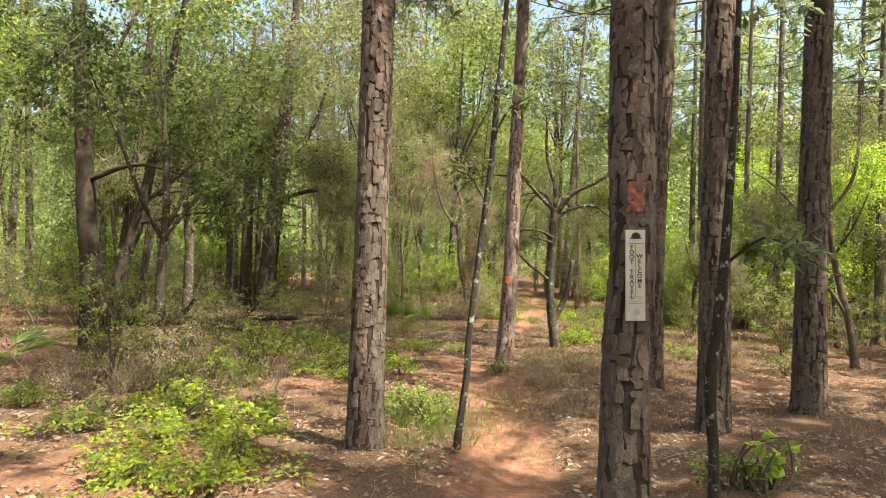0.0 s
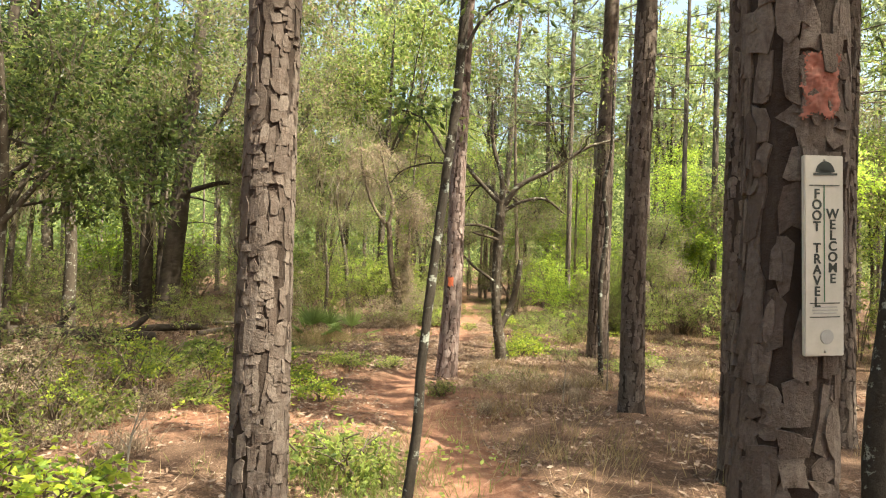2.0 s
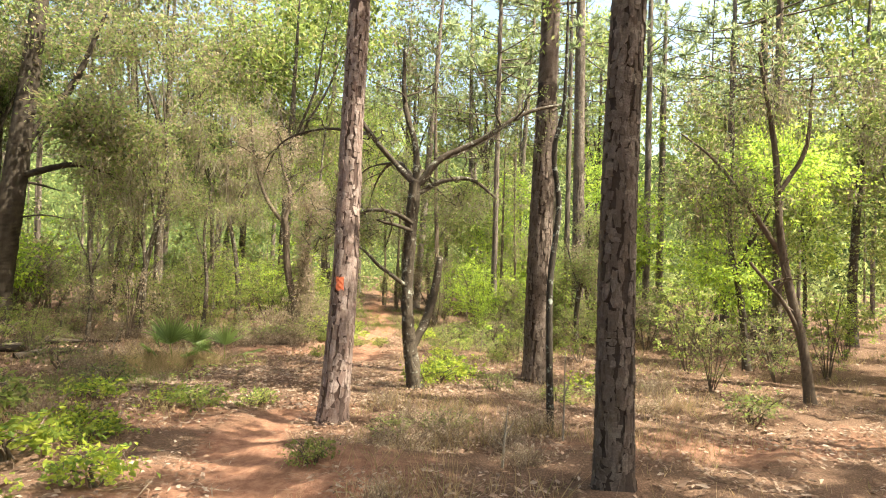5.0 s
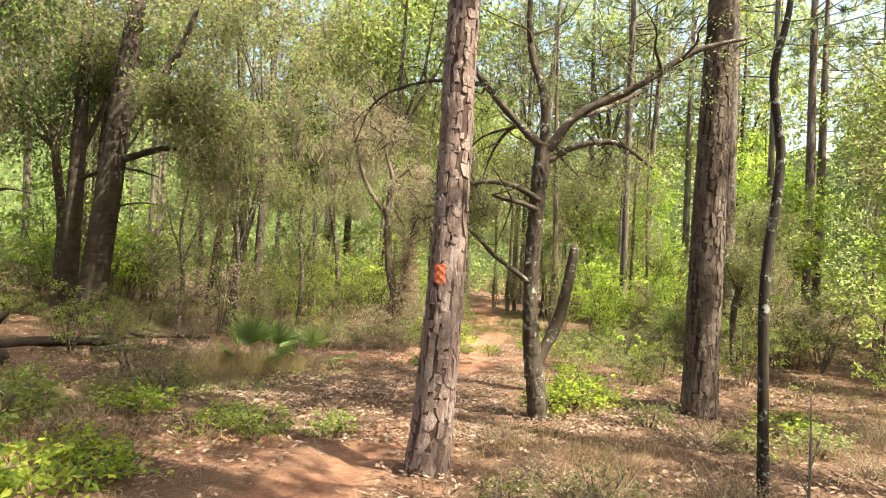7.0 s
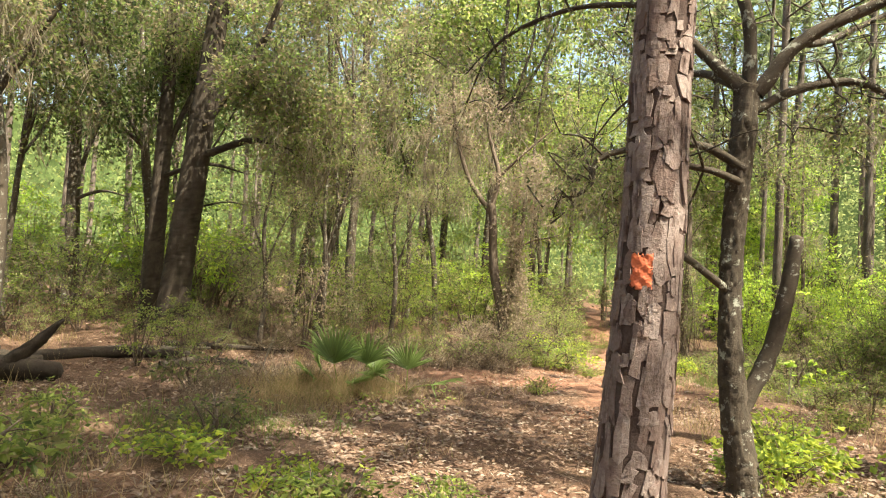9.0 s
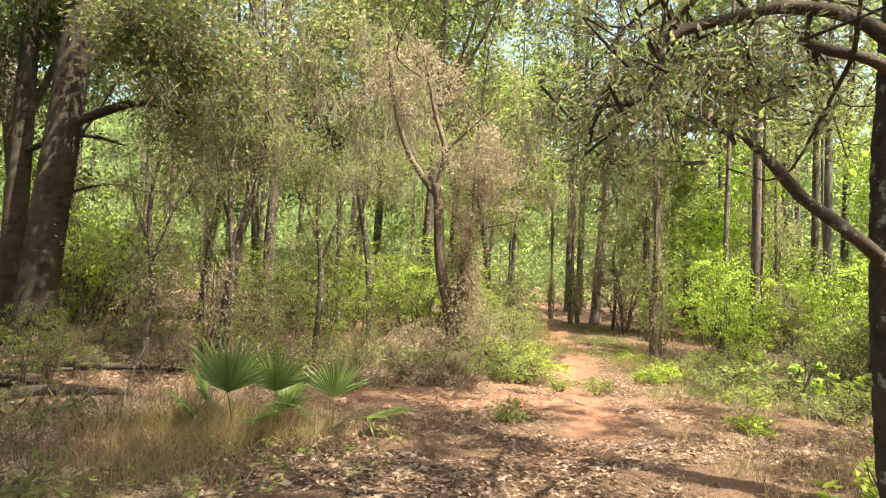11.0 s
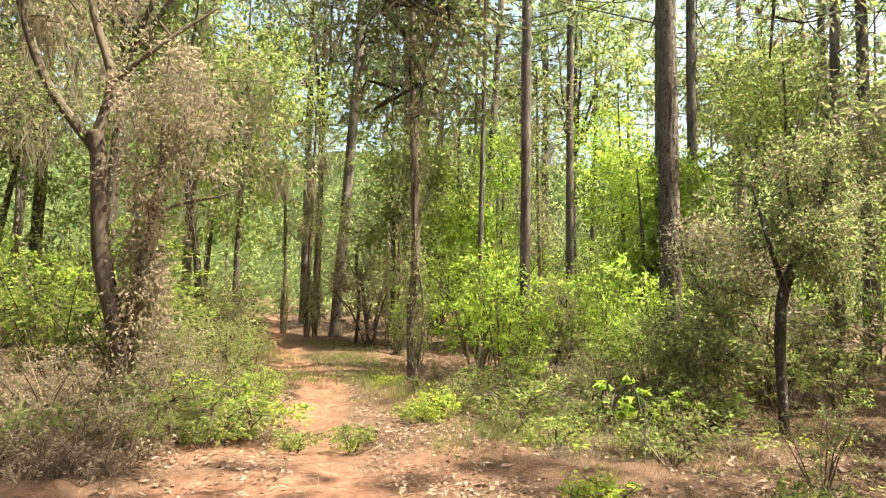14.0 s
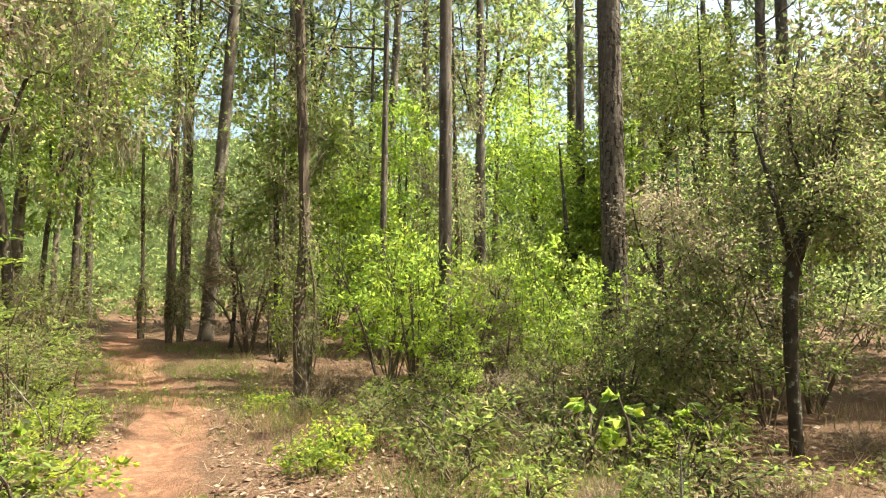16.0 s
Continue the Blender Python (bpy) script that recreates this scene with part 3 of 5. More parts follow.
# ---- broadleaf trees ----
def broadleaf(at, trunks, crowns, bark, leaf, seed, label, leaf_len=0.07, n=(60, 40), clump_r=0.3, moss=0, moss_len=0.7, twigs=True, name="oak_tree", segs=10, amp=0.006, flat=0.7, wide=0.45, fine=True, side=0, trunk_segs=18):
    """trunks: knot lists (dx, dy, z, r), the first the trunk and the rest limbs; crowns: (dx, dy, z, rx, ry, rz)."""
    rng = np.random.default_rng(seed)
    x, y = at
    z0 = gz(x, y) - 0.05
    ob = thing(name, (x, y, z0), label, "tree")
    part("trunk", limb_mesh("trunk", [tube([(a, b, c + 0.05, r) for a, b, c, r in trunks[0]], (trunk_segs if fine else 9), (0.9 / trunk_segs if fine else 0.16), amp if fine else 0, 0.06, 0.12, seed * 1.1, 0.25)], bark), ob)
    for i, k in enumerate(trunks[1:]):
        part("limb", limb_mesh("limb", [tube([(a, b, c + 0.05, r) for a, b, c, r in k], segs if fine else 6, 0.06 if fine else 0.2, amp * 0.6 if fine else 0, 0.06, 0.1, seed + i, 0, 0.02 if fine else 0.03)], bark), ob)
    grown = list(trunks)
    for i, k in enumerate(trunks[3:] if side else []):
        q = smooth_line(k, 0.1)
        for j in range(side):
            f = int(len(q) * rng.uniform(0.35, 0.95))
            f = min(f, len(q) - 1)
            d = unit(rng.normal(size=3) + np.array([0, 0, 0.5]))
            L = rng.uniform(0.35, 0.95)
            kn = [(*q[f, :3], q[f, 3] * 0.5)]
            for m in (0.35, 0.7, 1.0):
                kn.append((*(q[f, :3] + d * L * m + rng.normal(size=3) * 0.1 * m), max(0.004, q[f, 3] * 0.5 * (1 - 0.75 * m))))
            part("branch", limb_mesh("branch", [tube([(a, b, c + 0.05, r) for a, b, c, r in kn], 6, 0.07, 0, seed=seed + j)], bark), ob)
            grown.append(kn)
    P, D, T, ends = [], [], [], []
    heads = [np.array(k[-1][:3]) for k in trunks]
    for c in crowns:
        p, d, cc = clumps(rng, c[:3], c[3:6], n[0], n[1], clump_r, flat=flat)
        P.append(p)
        D.append(d)
        ends.append(cc)
    if twigs and ends:
        nodes = [q[:3] for k in grown for q in smooth_line(k, 0.3)[-12:]]
        todo = np.vstack(ends)[::3 if fine else 5]
        near = np.min(np.linalg.norm(todo[:, None] - np.array(nodes)[None], axis=2), axis=1)
        for e in todo[np.argsort(near)]:
            A = np.array(nodes)
            b = A[np.argmin(np.linalg.norm(A - e, axis=1) + 0.25 * np.maximum(0, A[:, 2] - e[2]))]
            nodes.append(e)
            m = (b + e) / 2 + rng.normal(size=3) * 0.08 + np.array([0, 0, 0.05])
            T.append(tube([(*b, 0.009), (*m, 0.006), (*e, 0.003)], 3, 9.0, 0, seed=seed))
    if T:
        part("twig_mass", limb_mesh("twig_mass", T, bark), ob)
    if P:
        part("foliage", leaves_mesh("foliage", np.vstack(P), np.vstack(D), leaf_len, leaf_len * wide, leaf, seed), ob)
    if moss:
        cc = np.vstack(ends)
        part("hanging_moss", moss_mesh("hanging_moss", cc[rng.integers(0, len(cc), moss)], rng, moss_len, width=0.009 if fine else 0.028, stray=0.1 if fine else 0.24), ob, "grey hanging moss")
    return ob


# the crooked oak beside the trail
OAK = (2.42, 13.78)
broadleaf(OAK, [
    [(0.1, 0, 0, 0.105), (0.0, 0, 0.6, 0.096), (-0.055, 0, 1.13, 0.08), (-0.055, 0.02, 1.87, 0.08), (-0.02, 0, 2.6, 0.084), (0.0, 0, 3.03, 0.082)],
    [(0.02, 0, 0.58, 0.07), (0.23, 0.05, 1.0, 0.062), (0.35, 0.05, 1.5, 0.058), (0.42, 0.05, 1.92, 0.046)],
    [(-0.04, 0, 1.47, 0.034), (-0.18, -0.09, 1.56, 0.029), (-0.34, -0.09, 1.67, 0.026), (-0.52, -0.08, 1.79, 0.025), (-0.63, -0.08, 1.9, 0.022), (-0.8, -0.08, 2.04, 0.014)],
    [(0.0, 0, 2.98, 0.052), (-0.28, 0.1, 3.3, 0.040), (-0.65, 0.1, 3.7, 0.036), (-0.95, 0.1, 4.1, 0.022)],
    [(0.0, 0, 2.98, 0.052), (0.0, 0, 3.55, 0.044), (-0.15, 0.1, 4.2, 0.036), (-0.2, 0.1, 5.0, 0.022)],
    [(0.05, 0, 2.98, 0.056), (0.33, -0.1, 3.36, 0.048), (0.95, -0.2, 3.68, 0.040), (1.6, -0.3, 4.1, 0.030), (2.2, -0.3, 4.3, 0.016)],
    [(0.05, 0, 2.85, 0.038), (0.46, 0.1, 3.08, 0.034), (0.88, 0.1, 3.12, 0.029), (1.25, 0.0, 2.85, 0.014)],
    [(0.0, -0.05, 2.4, 0.036), (-0.3, -0.09, 2.54, 0.029), (-0.62, -0.08, 2.57, 0.026), (-0.85, -0.07, 2.51, 0.024), (-1.05, -0.07, 2.45, 0.022), (-1.14, -0.07, 2.37, 0.020), (-1.15, -0.07, 2.24, 0.016), (-1.26, -0.06, 2.14, 0.013), (-1.39, -0.06, 2.12, 0.010), (-1.42, -0.06, 1.97, 0.005)],
    [(-0.05, -0.05, 2.3, 0.029), (-0.25, -0.12, 2.36, 0.024), (-0.41, -0.12, 2.39, 0.022), (-0.54, -0.12, 2.43, 0.016)],
    [(-0.65, 0.1, 3.7, 0.028), (-1.3, 0.5, 3.8, 0.019), (-1.9, 1.0, 3.65, 0.014), (-2.2, 1.4, 3.2, 0.006)],
    [(0.0, 0, 3.0, 0.040), (-0.1, 1.2, 3.5, 0.029), (-0.25, 2.4, 3.3, 0.014), (-0.36, 3.1, 2.8, 0.004)],
    [(0.3, -0.1, 3.35, 0.036), (0.8, 0.5, 3.6, 0.030), (1.5, 0.9, 4.0, 0.022)],
    [(0.05, 0, 2.9, 0.036), (0.3, 1.0, 3.35, 0.027), (0.7, 1.9, 3.25, 0.019), (1.3, 2.5, 2.95, 0.011), (1.7, 2.9, 2.6, 0.005)],
    [(-0.1, 1.2, 3.5, 0.021), (-0.45, 2.2, 3.5, 0.014), (-0.8, 3.0, 3.1, 0.005)],
], [(-1.15, 0.05, 2.25, 0.55, 0.4, 0.4), (-0.75, 0.1, 2.4, 0.4, 0.35, 0.3), (-1.9, 1.1, 3.4, 0.9, 0.8, 0.6), (-0.5, 0.6, 3.9, 1.1, 0.9, 0.7), (1.2, 0.0, 4.1, 1.3, 0.9, 0.7), (0.9, 0.3, 2.9, 0.6, 0.6, 0.4), (-0.35, 3.1, 2.75, 0.45, 0.4, 0.55), (0.3, 2.6, 3.4, 0.7, 0.6, 0.4), (-0.35, 3.0, 2.45, 0.32, 0.3, 0.6), (0.4, 1.8, 3.0, 0.6, 0.4, 0.3), (1.3, 2.3, 2.9, 0.6, 0.5, 0.35), (-0.8, 3.0, 3.0, 0.4, 0.35, 0.3)], M_OAK, M_DULL, 201,
    "crooked forked oak with spreading limbs and hanging moss beside the trail", 0.046, (48, 26), 0.2, 60, 0.34, amp=0.014, wide=0.4, side=4, trunk_segs=40)

# the vine-hung tree left of the trail
broadleaf((0.85, 22.3), [
    [(0.05, 0, 0, 0.11), (0.0, 0, 0.8, 0.1), (-0.22, 0, 1.8, 0.095), (-0.3, 0, 2.9, 0.085), (-0.35, 0, 3.2, 0.08)],
    [(-0.33, 0, 3.0, 0.06), (-0.9, 0.1, 3.8, 0.05), (-1.2, 0.1, 4.8, 0.04), (-1.3, 0.1, 6.0, 0.02)],
    [(-0.33, 0, 3.1, 0.06), (-0.2, 0, 3.8, 0.05), (-0.45, 0.1, 4.6, 0.04), (-0.7, 0.1, 5.6, 0.02)],
    [(0.1, 0.1, 0, 0.06), (0.12, 0.1, 1.2, 0.06), (0.3, 0.1, 2.4, 0.05), (0.35, 0.1, 3.4, 0.03)],
    [(-0.2, 0, 3.8, 0.03), (0.3, -0.1, 4.3, 0.025), (0.9, -0.2, 4.8, 0.012)],
], [(0.45, 0, 3.5, 0.85, 0.7, 1.2), (0.2, 0, 1.6, 0.28, 0.25, 1.5), (-0.9, 0.3, 5.0, 1.2, 1.0, 1.0)], M_TWIG, M_BROWN, 202,
    "slender tree draped in dead brown vines", 0.07, (90, 40), 0.2, 90, 0.7, name="vine_hung_tree", side=3)
# slim pale trunks by the trail
for x, y, r, lean, h, n in ((5.2, 24.2, 0.085, -0.2, 9, 1), (5.35, 32.4, 0.07, 0.1, 7, 2), (5.75, 33.1, 0.06, 0.0, 7, 3), (5.1, 34.5, 0.06, -0.1, 7, 4), (6.4, 28.0, 0.04, 0.0, 4, 6), (7.3, 24.0, 0.05, 0.05, 6, 7), (8.0, 24.6, 0.045, -0.1, 6, 8)):
    broadleaf((x, y), [[(0, 0, 0, r), (-0.05, 0, h * 0.12, r * 0.9), (0.02, 0.03, h * 0.25, r * 0.8), (lean * 0.5, 0, h * 0.55, r * 0.7), (lean, 0, h, 0.015)],
                       [(0.06, -0.06, 0, 0.018), (0.1, -0.1, h * 0.14, 0.016), (-0.03, -0.09, h * 0.26, 0.014), (lean * 0.5 + 0.05, -0.06, h * 0.5, 0.008)],
                       [(0.0, 0, h * 0.3, 0.012), (0.3, -0.1, h * 0.36, 0.008), (0.55, -0.1, h * 0.34, 0.003)]],
              [(lean, 0, h * 0.85, 1.0, 1.0, h * 0.2), (0, 0, h * 0.5, 0.5, 0.5, h * 0.2), (0.03, -0.05, h * 0.16, 0.14, 0.14, h * 0.16)], M_TWIG, M_DULL, 210 + n, "slim pale-barked tree wrapped in vines beside the trail", 0.07, (40, 26), 0.2, 30, 0.5, name="slim_tree")
# low trees smothered in dead vines
for x, y, n, cr in ((6.5, 31.4, 1, [(0, 0, 2.9, 1.3, 0.9, 1.1), (0.8, 0.3, 2.2, 0.9, 0.8, 0.8), (-0.5, -0.2, 1.9, 0.6, 0.5, 0.8)]), (9.1, 21.6, 2, [(0, 0, 2.5, 0.7, 0.6, 0.55), (0.6, -0.3, 2.0, 0.6, 0.5, 0.5)]), (7.2, 22.9, 3, [(0, 0, 1.0, 0.45, 0.4, 1.0)]), (-1.4, 21.6, 4, [(0, 0, 2.2, 0.9, 0.8, 1.7), (0.8, 0.3, 3.3, 0.9, 0.6, 0.5), (-0.7, 0.2, 1.2, 0.7, 0.6, 0.9)]), (-2.8, 21.4, 5, [(0, 0, 3.7, 1.5, 0.9, 0.4), (-0.6, 0.1, 2.6, 0.8, 0.7, 1.2), (1.0, 0, 3.3, 0.8, 0.6, 0.7)]), (-3.8, 20.8, 6, [(0, 0, 1.5, 0.9, 0.8, 1.2), (0.2, 0, 3.0, 1.3, 0.8, 0.5)])):
    top = max(c[2] for c in cr)
    broadleaf((x, y), [[(0, 0, 0, 0.05), (0.06, 0, top * 0.4, 0.045), (-0.04, 0, top * 0.8, 0.035), (0.1, 0, top * 1.15, 0.012)],
                       [(0.03, 0, top * 0.5, 0.025), (0.35, -0.1, top * 0.8, 0.016), (0.6, -0.1, top * 0.95, 0.005)], [(0.0, 0, top * 0.6, 0.025), (-0.3, 0.1, top * 0.85, 0.014), (-0.45, 0.1, top * 1.1, 0.005)]],
              cr, M_OAK, M_DULL if n > 3 else M_BROWN, 260 + n, "small tree smothered in grey-brown dead vines", 0.06, (80, 22), 0.2, 45, 0.5, name="vine_hung_tree", side=3)
# saplings
broadleaf((0.15, 5.3), [[(0, 0, 0, 0.03), (0.07, 0, 0.6, 0.027), (0.085, 0, 0.95, 0.026), (0.17, 0.01, 1.77, 0.025), (0.24, 0, 2.4, 0.025), (0.28, 0, 3.0, 0.024), (0.33, 0, 3.6, 0.022), (0.45, 0.1, 6, 0.014)], [(0.26, 0, 2.6, 0.012), (0.38, -0.05, 2.85, 0.008), (0.55, -0.1, 2.95, 0.003)], [(0.2, 0, 2.1, 0.009), (0.08, 0.05, 2.3, 0.006), (-0.08, 0.1, 2.36, 0.003)]], [(0.4, 0.1, 5.2, 0.8, 0.8, 0.9), (0.45, -0.05, 3.0, 0.4, 0.3, 0.25), (0.0, 0.1, 2.4, 0.2, 0.15, 0.12)], M_LICHEN, M_DEEP, 221, "slim leaning sapling with lichen-spotted bark", 0.06, (16, 12), 0.14, name="sapling", twigs=False)
broadleaf((3.45, 11.05), [[(0, 0, 0, 0.038), (-0.03, 0, 0.8, 0.035), (-0.04, 0, 1.6, 0.033), (0.04, 0, 2.4, 0.03), (-0.03, 0, 3.0, 0.026), (0.08, 0, 3.6, 0.02), (0.1, 0, 5, 0.01)]], [(0.1, 0, 4.6, 0.7, 0.7, 0.7)], M_LICHEN, M_LEAF, 222, "thin crooked sapling with white lichen on its stem", 0.07, (16, 16), 0.2, name="sapling", twigs=False)
broadleaf((1.66, 3.8), [[(0, 0, 0, 0.03), (0.0, 0, 0.4, 0.03), (-0.03, 0, 0.9, 0.034), (0.03, 0, 1.5, 0.03), (0.08, 0, 2.6, 0.02), (0.1, 0, 4.0, 0.01)], [(0.05, 0, 1.6, 0.01), (0.2, -0.15, 1.75, 0.007), (0.35, -0.2, 1.7, 0.003)]], [(0.3, -0.15, 1.8, 0.25, 0.2, 0.2), (0.2, 0, 3.4, 0.4, 0.4, 0.4)], M_LICHEN, M_NEEDLE, 223, "thin lichen-covered stem with a few soft green leaves", 0.08, (12, 12), 0.12, name="sapling", twigs=False)
# the leaning tree in the dark shrubs
broadleaf((7.75, 19.3), [[(0, 0, 0, 0.05), (-0.03, 0, 0.6, 0.055), (-0.04, 0, 1.1, 0.06), (0.05, 0, 1.65, 0.06), (0.3, -0.1, 2.25, 0.055), (0.55, -0.2, 2.9, 0.035), (0.7, -0.25, 3.5, 0.012)], [(0.05, 0, 1.65, 0.03), (-0.2, 0, 2.2, 0.025), (-0.35, 0.1, 2.9, 0.012)], [(0.3, -0.1, 2.25, 0.03), (0.3, 0.1, 3.0, 0.02), (0.5, 0.1, 3.8, 0.012)]], [(-0.3, 0.5, 1.9, 0.85, 0.8, 0.8), (0.5, 0.1, 2.5, 0.8, 0.8, 0.6), (-0.6, 0.7, 1.0, 0.75, 0.7, 0.6), (0.5, 0.0, 3.2, 0.8, 0.7, 0.6), (0.1, -0.5, 2.2, 0.6, 0.5, 0.6)], M_OAK, M_DULL, 231, "small leaning dark-stemmed tree with dense dull foliage", 0.055, (90, 42), 0.22, 10, name="small_tree")
# the pale crooked tree off to the side
broadleaf((8.3, 12.6), [[(0, 0, 0, 0.079), (-0.15, 0, 0.9, 0.065), (-0.35, 0.1, 1.9, 0.061), (-0.5, 0.1, 2.7, 0.050), (-0.5, 0.2, 3.8, 0.043), (-0.8, 0.2, 5.3, 0.022)], [(-0.4, 0.1, 2.2, 0.043), (-0.9, 0.2, 2.9, 0.036), (-1.5, 0.3, 3.6, 0.022), (-2.0, 0.4, 4.0, 0.011)], [(-0.5, 0.1, 3.2, 0.036), (-0.1, 0, 3.9, 0.032), (0.0, 0, 5.0, 0.014)], [(0, 0, 0.5, 0.043), (-0.4, 0, 1.4, 0.032), (-1.0, 0.1, 2.1, 0.022)]], [(-1.4, 0.4, 3.2, 1.1, 0.9, 0.8), (-0.5, 0.2, 4.8, 1.5, 1.3, 1.0)], M_TWIG, M_DULL, 232, "crooked oak with pale curving limbs and thin foliage", 0.075, (84, 36), 0.28, 60, 0.6, side=4)

# dark trunks to the left
def dark_tree(at, r, lean, h, seed, crowns, leaf=None, bark=None, moss=30, n=(70, 40)):
    broadleaf(at, [[(0, 0, 0, r * 1.15), (lean * 0.1, 0, 1.5, r), (lean * 0.4, 0, h * 0.4, r * 0.85), (lean, 0, h, r * 0.4)],
                   [(lean * 0.35, 0, h * 0.35, r * 0.3), (lean * 0.5 + 1.2, -0.4, h * 0.38, r * 0.2), (lean * 0.5 + 2.2, -0.7, h * 0.36, 0.012)],
                   [(lean * 0.4, 0, h * 0.4, r * 0.35), (lean + 0.6, 0.3, h * 0.6, r * 0.25), (lean + 1.3, 0.5, h * 0.8, 0.015)]],
              crowns, bark or M_DARK, leaf or M_DEEP, seed, "dark-barked tree with a leafy mossy crown", 0.13, n, 0.42, moss, 0.8, amp=0.016, side=3)


# the crowns reaching right at 8-9 m are added to shade the left ground
dark_tree((-6.15, 21.9), 0.3, 0.9, 11, 241, [(2.2, -0.8, 5.2, 1.6, 1.0, 0.9), (0.0, 0.5, 7.2, 2.4, 2.0, 1.4), (3.5, -2.5, 8.6, 3.0, 2.4, 1.2), (5.2, -5.0, 9.0, 2.6, 2.4, 1.0), (2.5, 1.5, 8.0, 2.6, 2.0, 1.2)], moss=110, n=(120, 36), leaf=M_DULL)
dark_tree((-7.1, 22.75), 0.2, 0.1, 10, 242, [(-1.2, 0, 5.5, 1.8, 1.6, 1.5)])
dark_tree((-6.95, 23.6), 0.1, 0.1, 8, 246, [(0.3, 0, 6.5, 1.2, 1.2, 1.0)])
dark_tree((-6.5, 11.7), 0.17, -0.5, 9, 243, [(-1.5, 0, 5.6, 1.8, 1.6, 1.0), (1.6, 0.4, 6.6, 2.0, 1.6, 0.8)], n=(60, 30), leaf=M_LEAF)
dark_tree((-8.0, 15.6), 0.15, 0.8, 9, 244, [(0.8, 0, 5.6, 1.8, 1.6, 1.0), (-0.5, 0, 3.4, 1.0, 0.8, 0.5)], n=(50, 30))
dark_tree((-6.5, 12.5), 0.12, 1.3, 7, 245, [(1.6, -0.3, 4.6, 1.2, 1.0, 0.7), (2.6, 0.6, 5.6, 1.6, 1.4, 0.8)], n=(46, 26), leaf=M_LEAF)
dark_tree((-12.0, 27.0), 0.2, -0.3, 9, 247, [(0, 0, 6, 2.5, 2.0, 2.0)], bark=M_OAK)

# understory trees that close the view
UNDER = [(-3.0, 21.8, 5.2, "m"), (-0.8, 25.5, 5.8, "m"), (2.2, 28.5, 6.2, "m"), (-4.5, 27.5, 7.0, "d"), (-2.0, 31.0, 7.5, "g"), (1.2, 34.0, 7.5, "y"), (-9.5, 18.5, 6.0, "d"), (-11.0, 13.5, 6.0, "d"), (-10.5, 22.5, 7.0, "m"), (-14.0, 17.0, 7.0, "d"),
         (-4.3, 9.6, 4.2, "s"), (-4.2, 24.2, 6.5, "m"), (-8.8, 27.0, 7.5, "d"), (-1.9, 28.2, 8.0, "m"), (3.4, 33.0, 8.0, "g"), (-8.5, 8.8, 6.5, "y"), (-7.8, 16.4, 5.5, "m"), (8.5, 25.0, 0, ""), (11.4, 25.5, 4.0, "y"), (13.2, 19.6, 4.2, "g"), (10.4, 16.5, 4.6, "y"), (13.5, 13.0, 5.5, "g"), (6.9, 29.5, 6.2, "g"), (3.0, 38.0, 8.0, "y"),
         (10.4, 29.5, 5.0, "y"), (14.5, 29.5, 7.0, "y"), (18.5, 20.0, 6.5, "g"), (15.5, 17.5, 5.5, "g"), (-16.5, 24.0, 8.0, "g"), (9.0, 19.8, 0, ""), (6.6, 18.7, 0, ""), (20.0, 25.0, 7.0, "y"),
         (11.0, 10.5, 5.0, "g"), (-7.5, 5.5, 5.5, "d"), (14.8, 20.8, 7.0, "m"), (16.8, 26.0, 8.0, "g"), (12.6, 15.0, 6.0, "m"), (5.2, 27.5, 0, "")]
pick_leaf = [M_LEAF, M_DULL, M_LEAF]
KIND = {"d": (M_DEEP, "leafy dark green understory oak", 24), "g": (M_LEAF, "leafy green understory oak", 12), "m": (M_DULL, "mossy oak with thin dull foliage", 80), "s": (M_DEEP, "slender leafy oak sapling with thin bare stems", 6), "b": (M_BROWN, "small tree hung with dead brown vines", 80), "y": (M_BRIGHT, "understory tree with bright yellow-green leaves", 0)}
rng = np.random.default_rng(41)
for i, (x, y, h, k) in enumerate(UNDER):
    if not k:
        continue
    leaf, label, moss = KIND[k]
    far = math.hypot(x - 1, y - 8)
    ll = 0.085 if far < 18 else 0.13 if far < 28 else 0.22
    h = h * (1.35 if y > 20 and x < 5 else 1.2)
    wide_by = h / 5.5
    l1, l2 = rng.uniform(-0.6, 0.6, 2)
    tr = [[(0, 0, 0, 0.085), (l1 * 0.3, l2 * 0.2, h * 0.25, 0.07), (l1, l2 * 0.5, h * 0.55, 0.05), (l1 * 0.6, l2, h * 0.95, 0.015)]]
    cr = []
    for j in range(3):
        a = rng.uniform(0, 6.28)
        e = (l1 + 1.1 * math.cos(a), l2 + 1.1 * math.sin(a), h * rng.uniform(0.5, 0.9))
        tr.append([(l1 * 0.6, l2 * 0.4, h * 0.4, 0.04), ((l1 + e[0]) / 2 + 0.1, (l2 + e[1]) / 2, h * 0.55, 0.03), (*e, 0.01)])
        cr.append((*e, wide_by * rng.uniform(1.0, 1.5), wide_by * rng.uniform(1.0, 1.5), h * rng.uniform(0.15, 0.24)))
    if k in "gyd":
        cr.append((l1, l2, h * 0.42, wide_by * 1.2, wide_by * 1.1, h * 0.22))
    broadleaf((x, y), tr, cr, M_OAK, leaf, 300 + i, label, ll, (84 if far < 15 else 64 if far < 28 else 48, 40 if far < 15 else 34 if far < 28 else 24), 0.24 * wide_by, moss, 0.85 if k == "m" else 0.6, fine=False, wide=0.5)

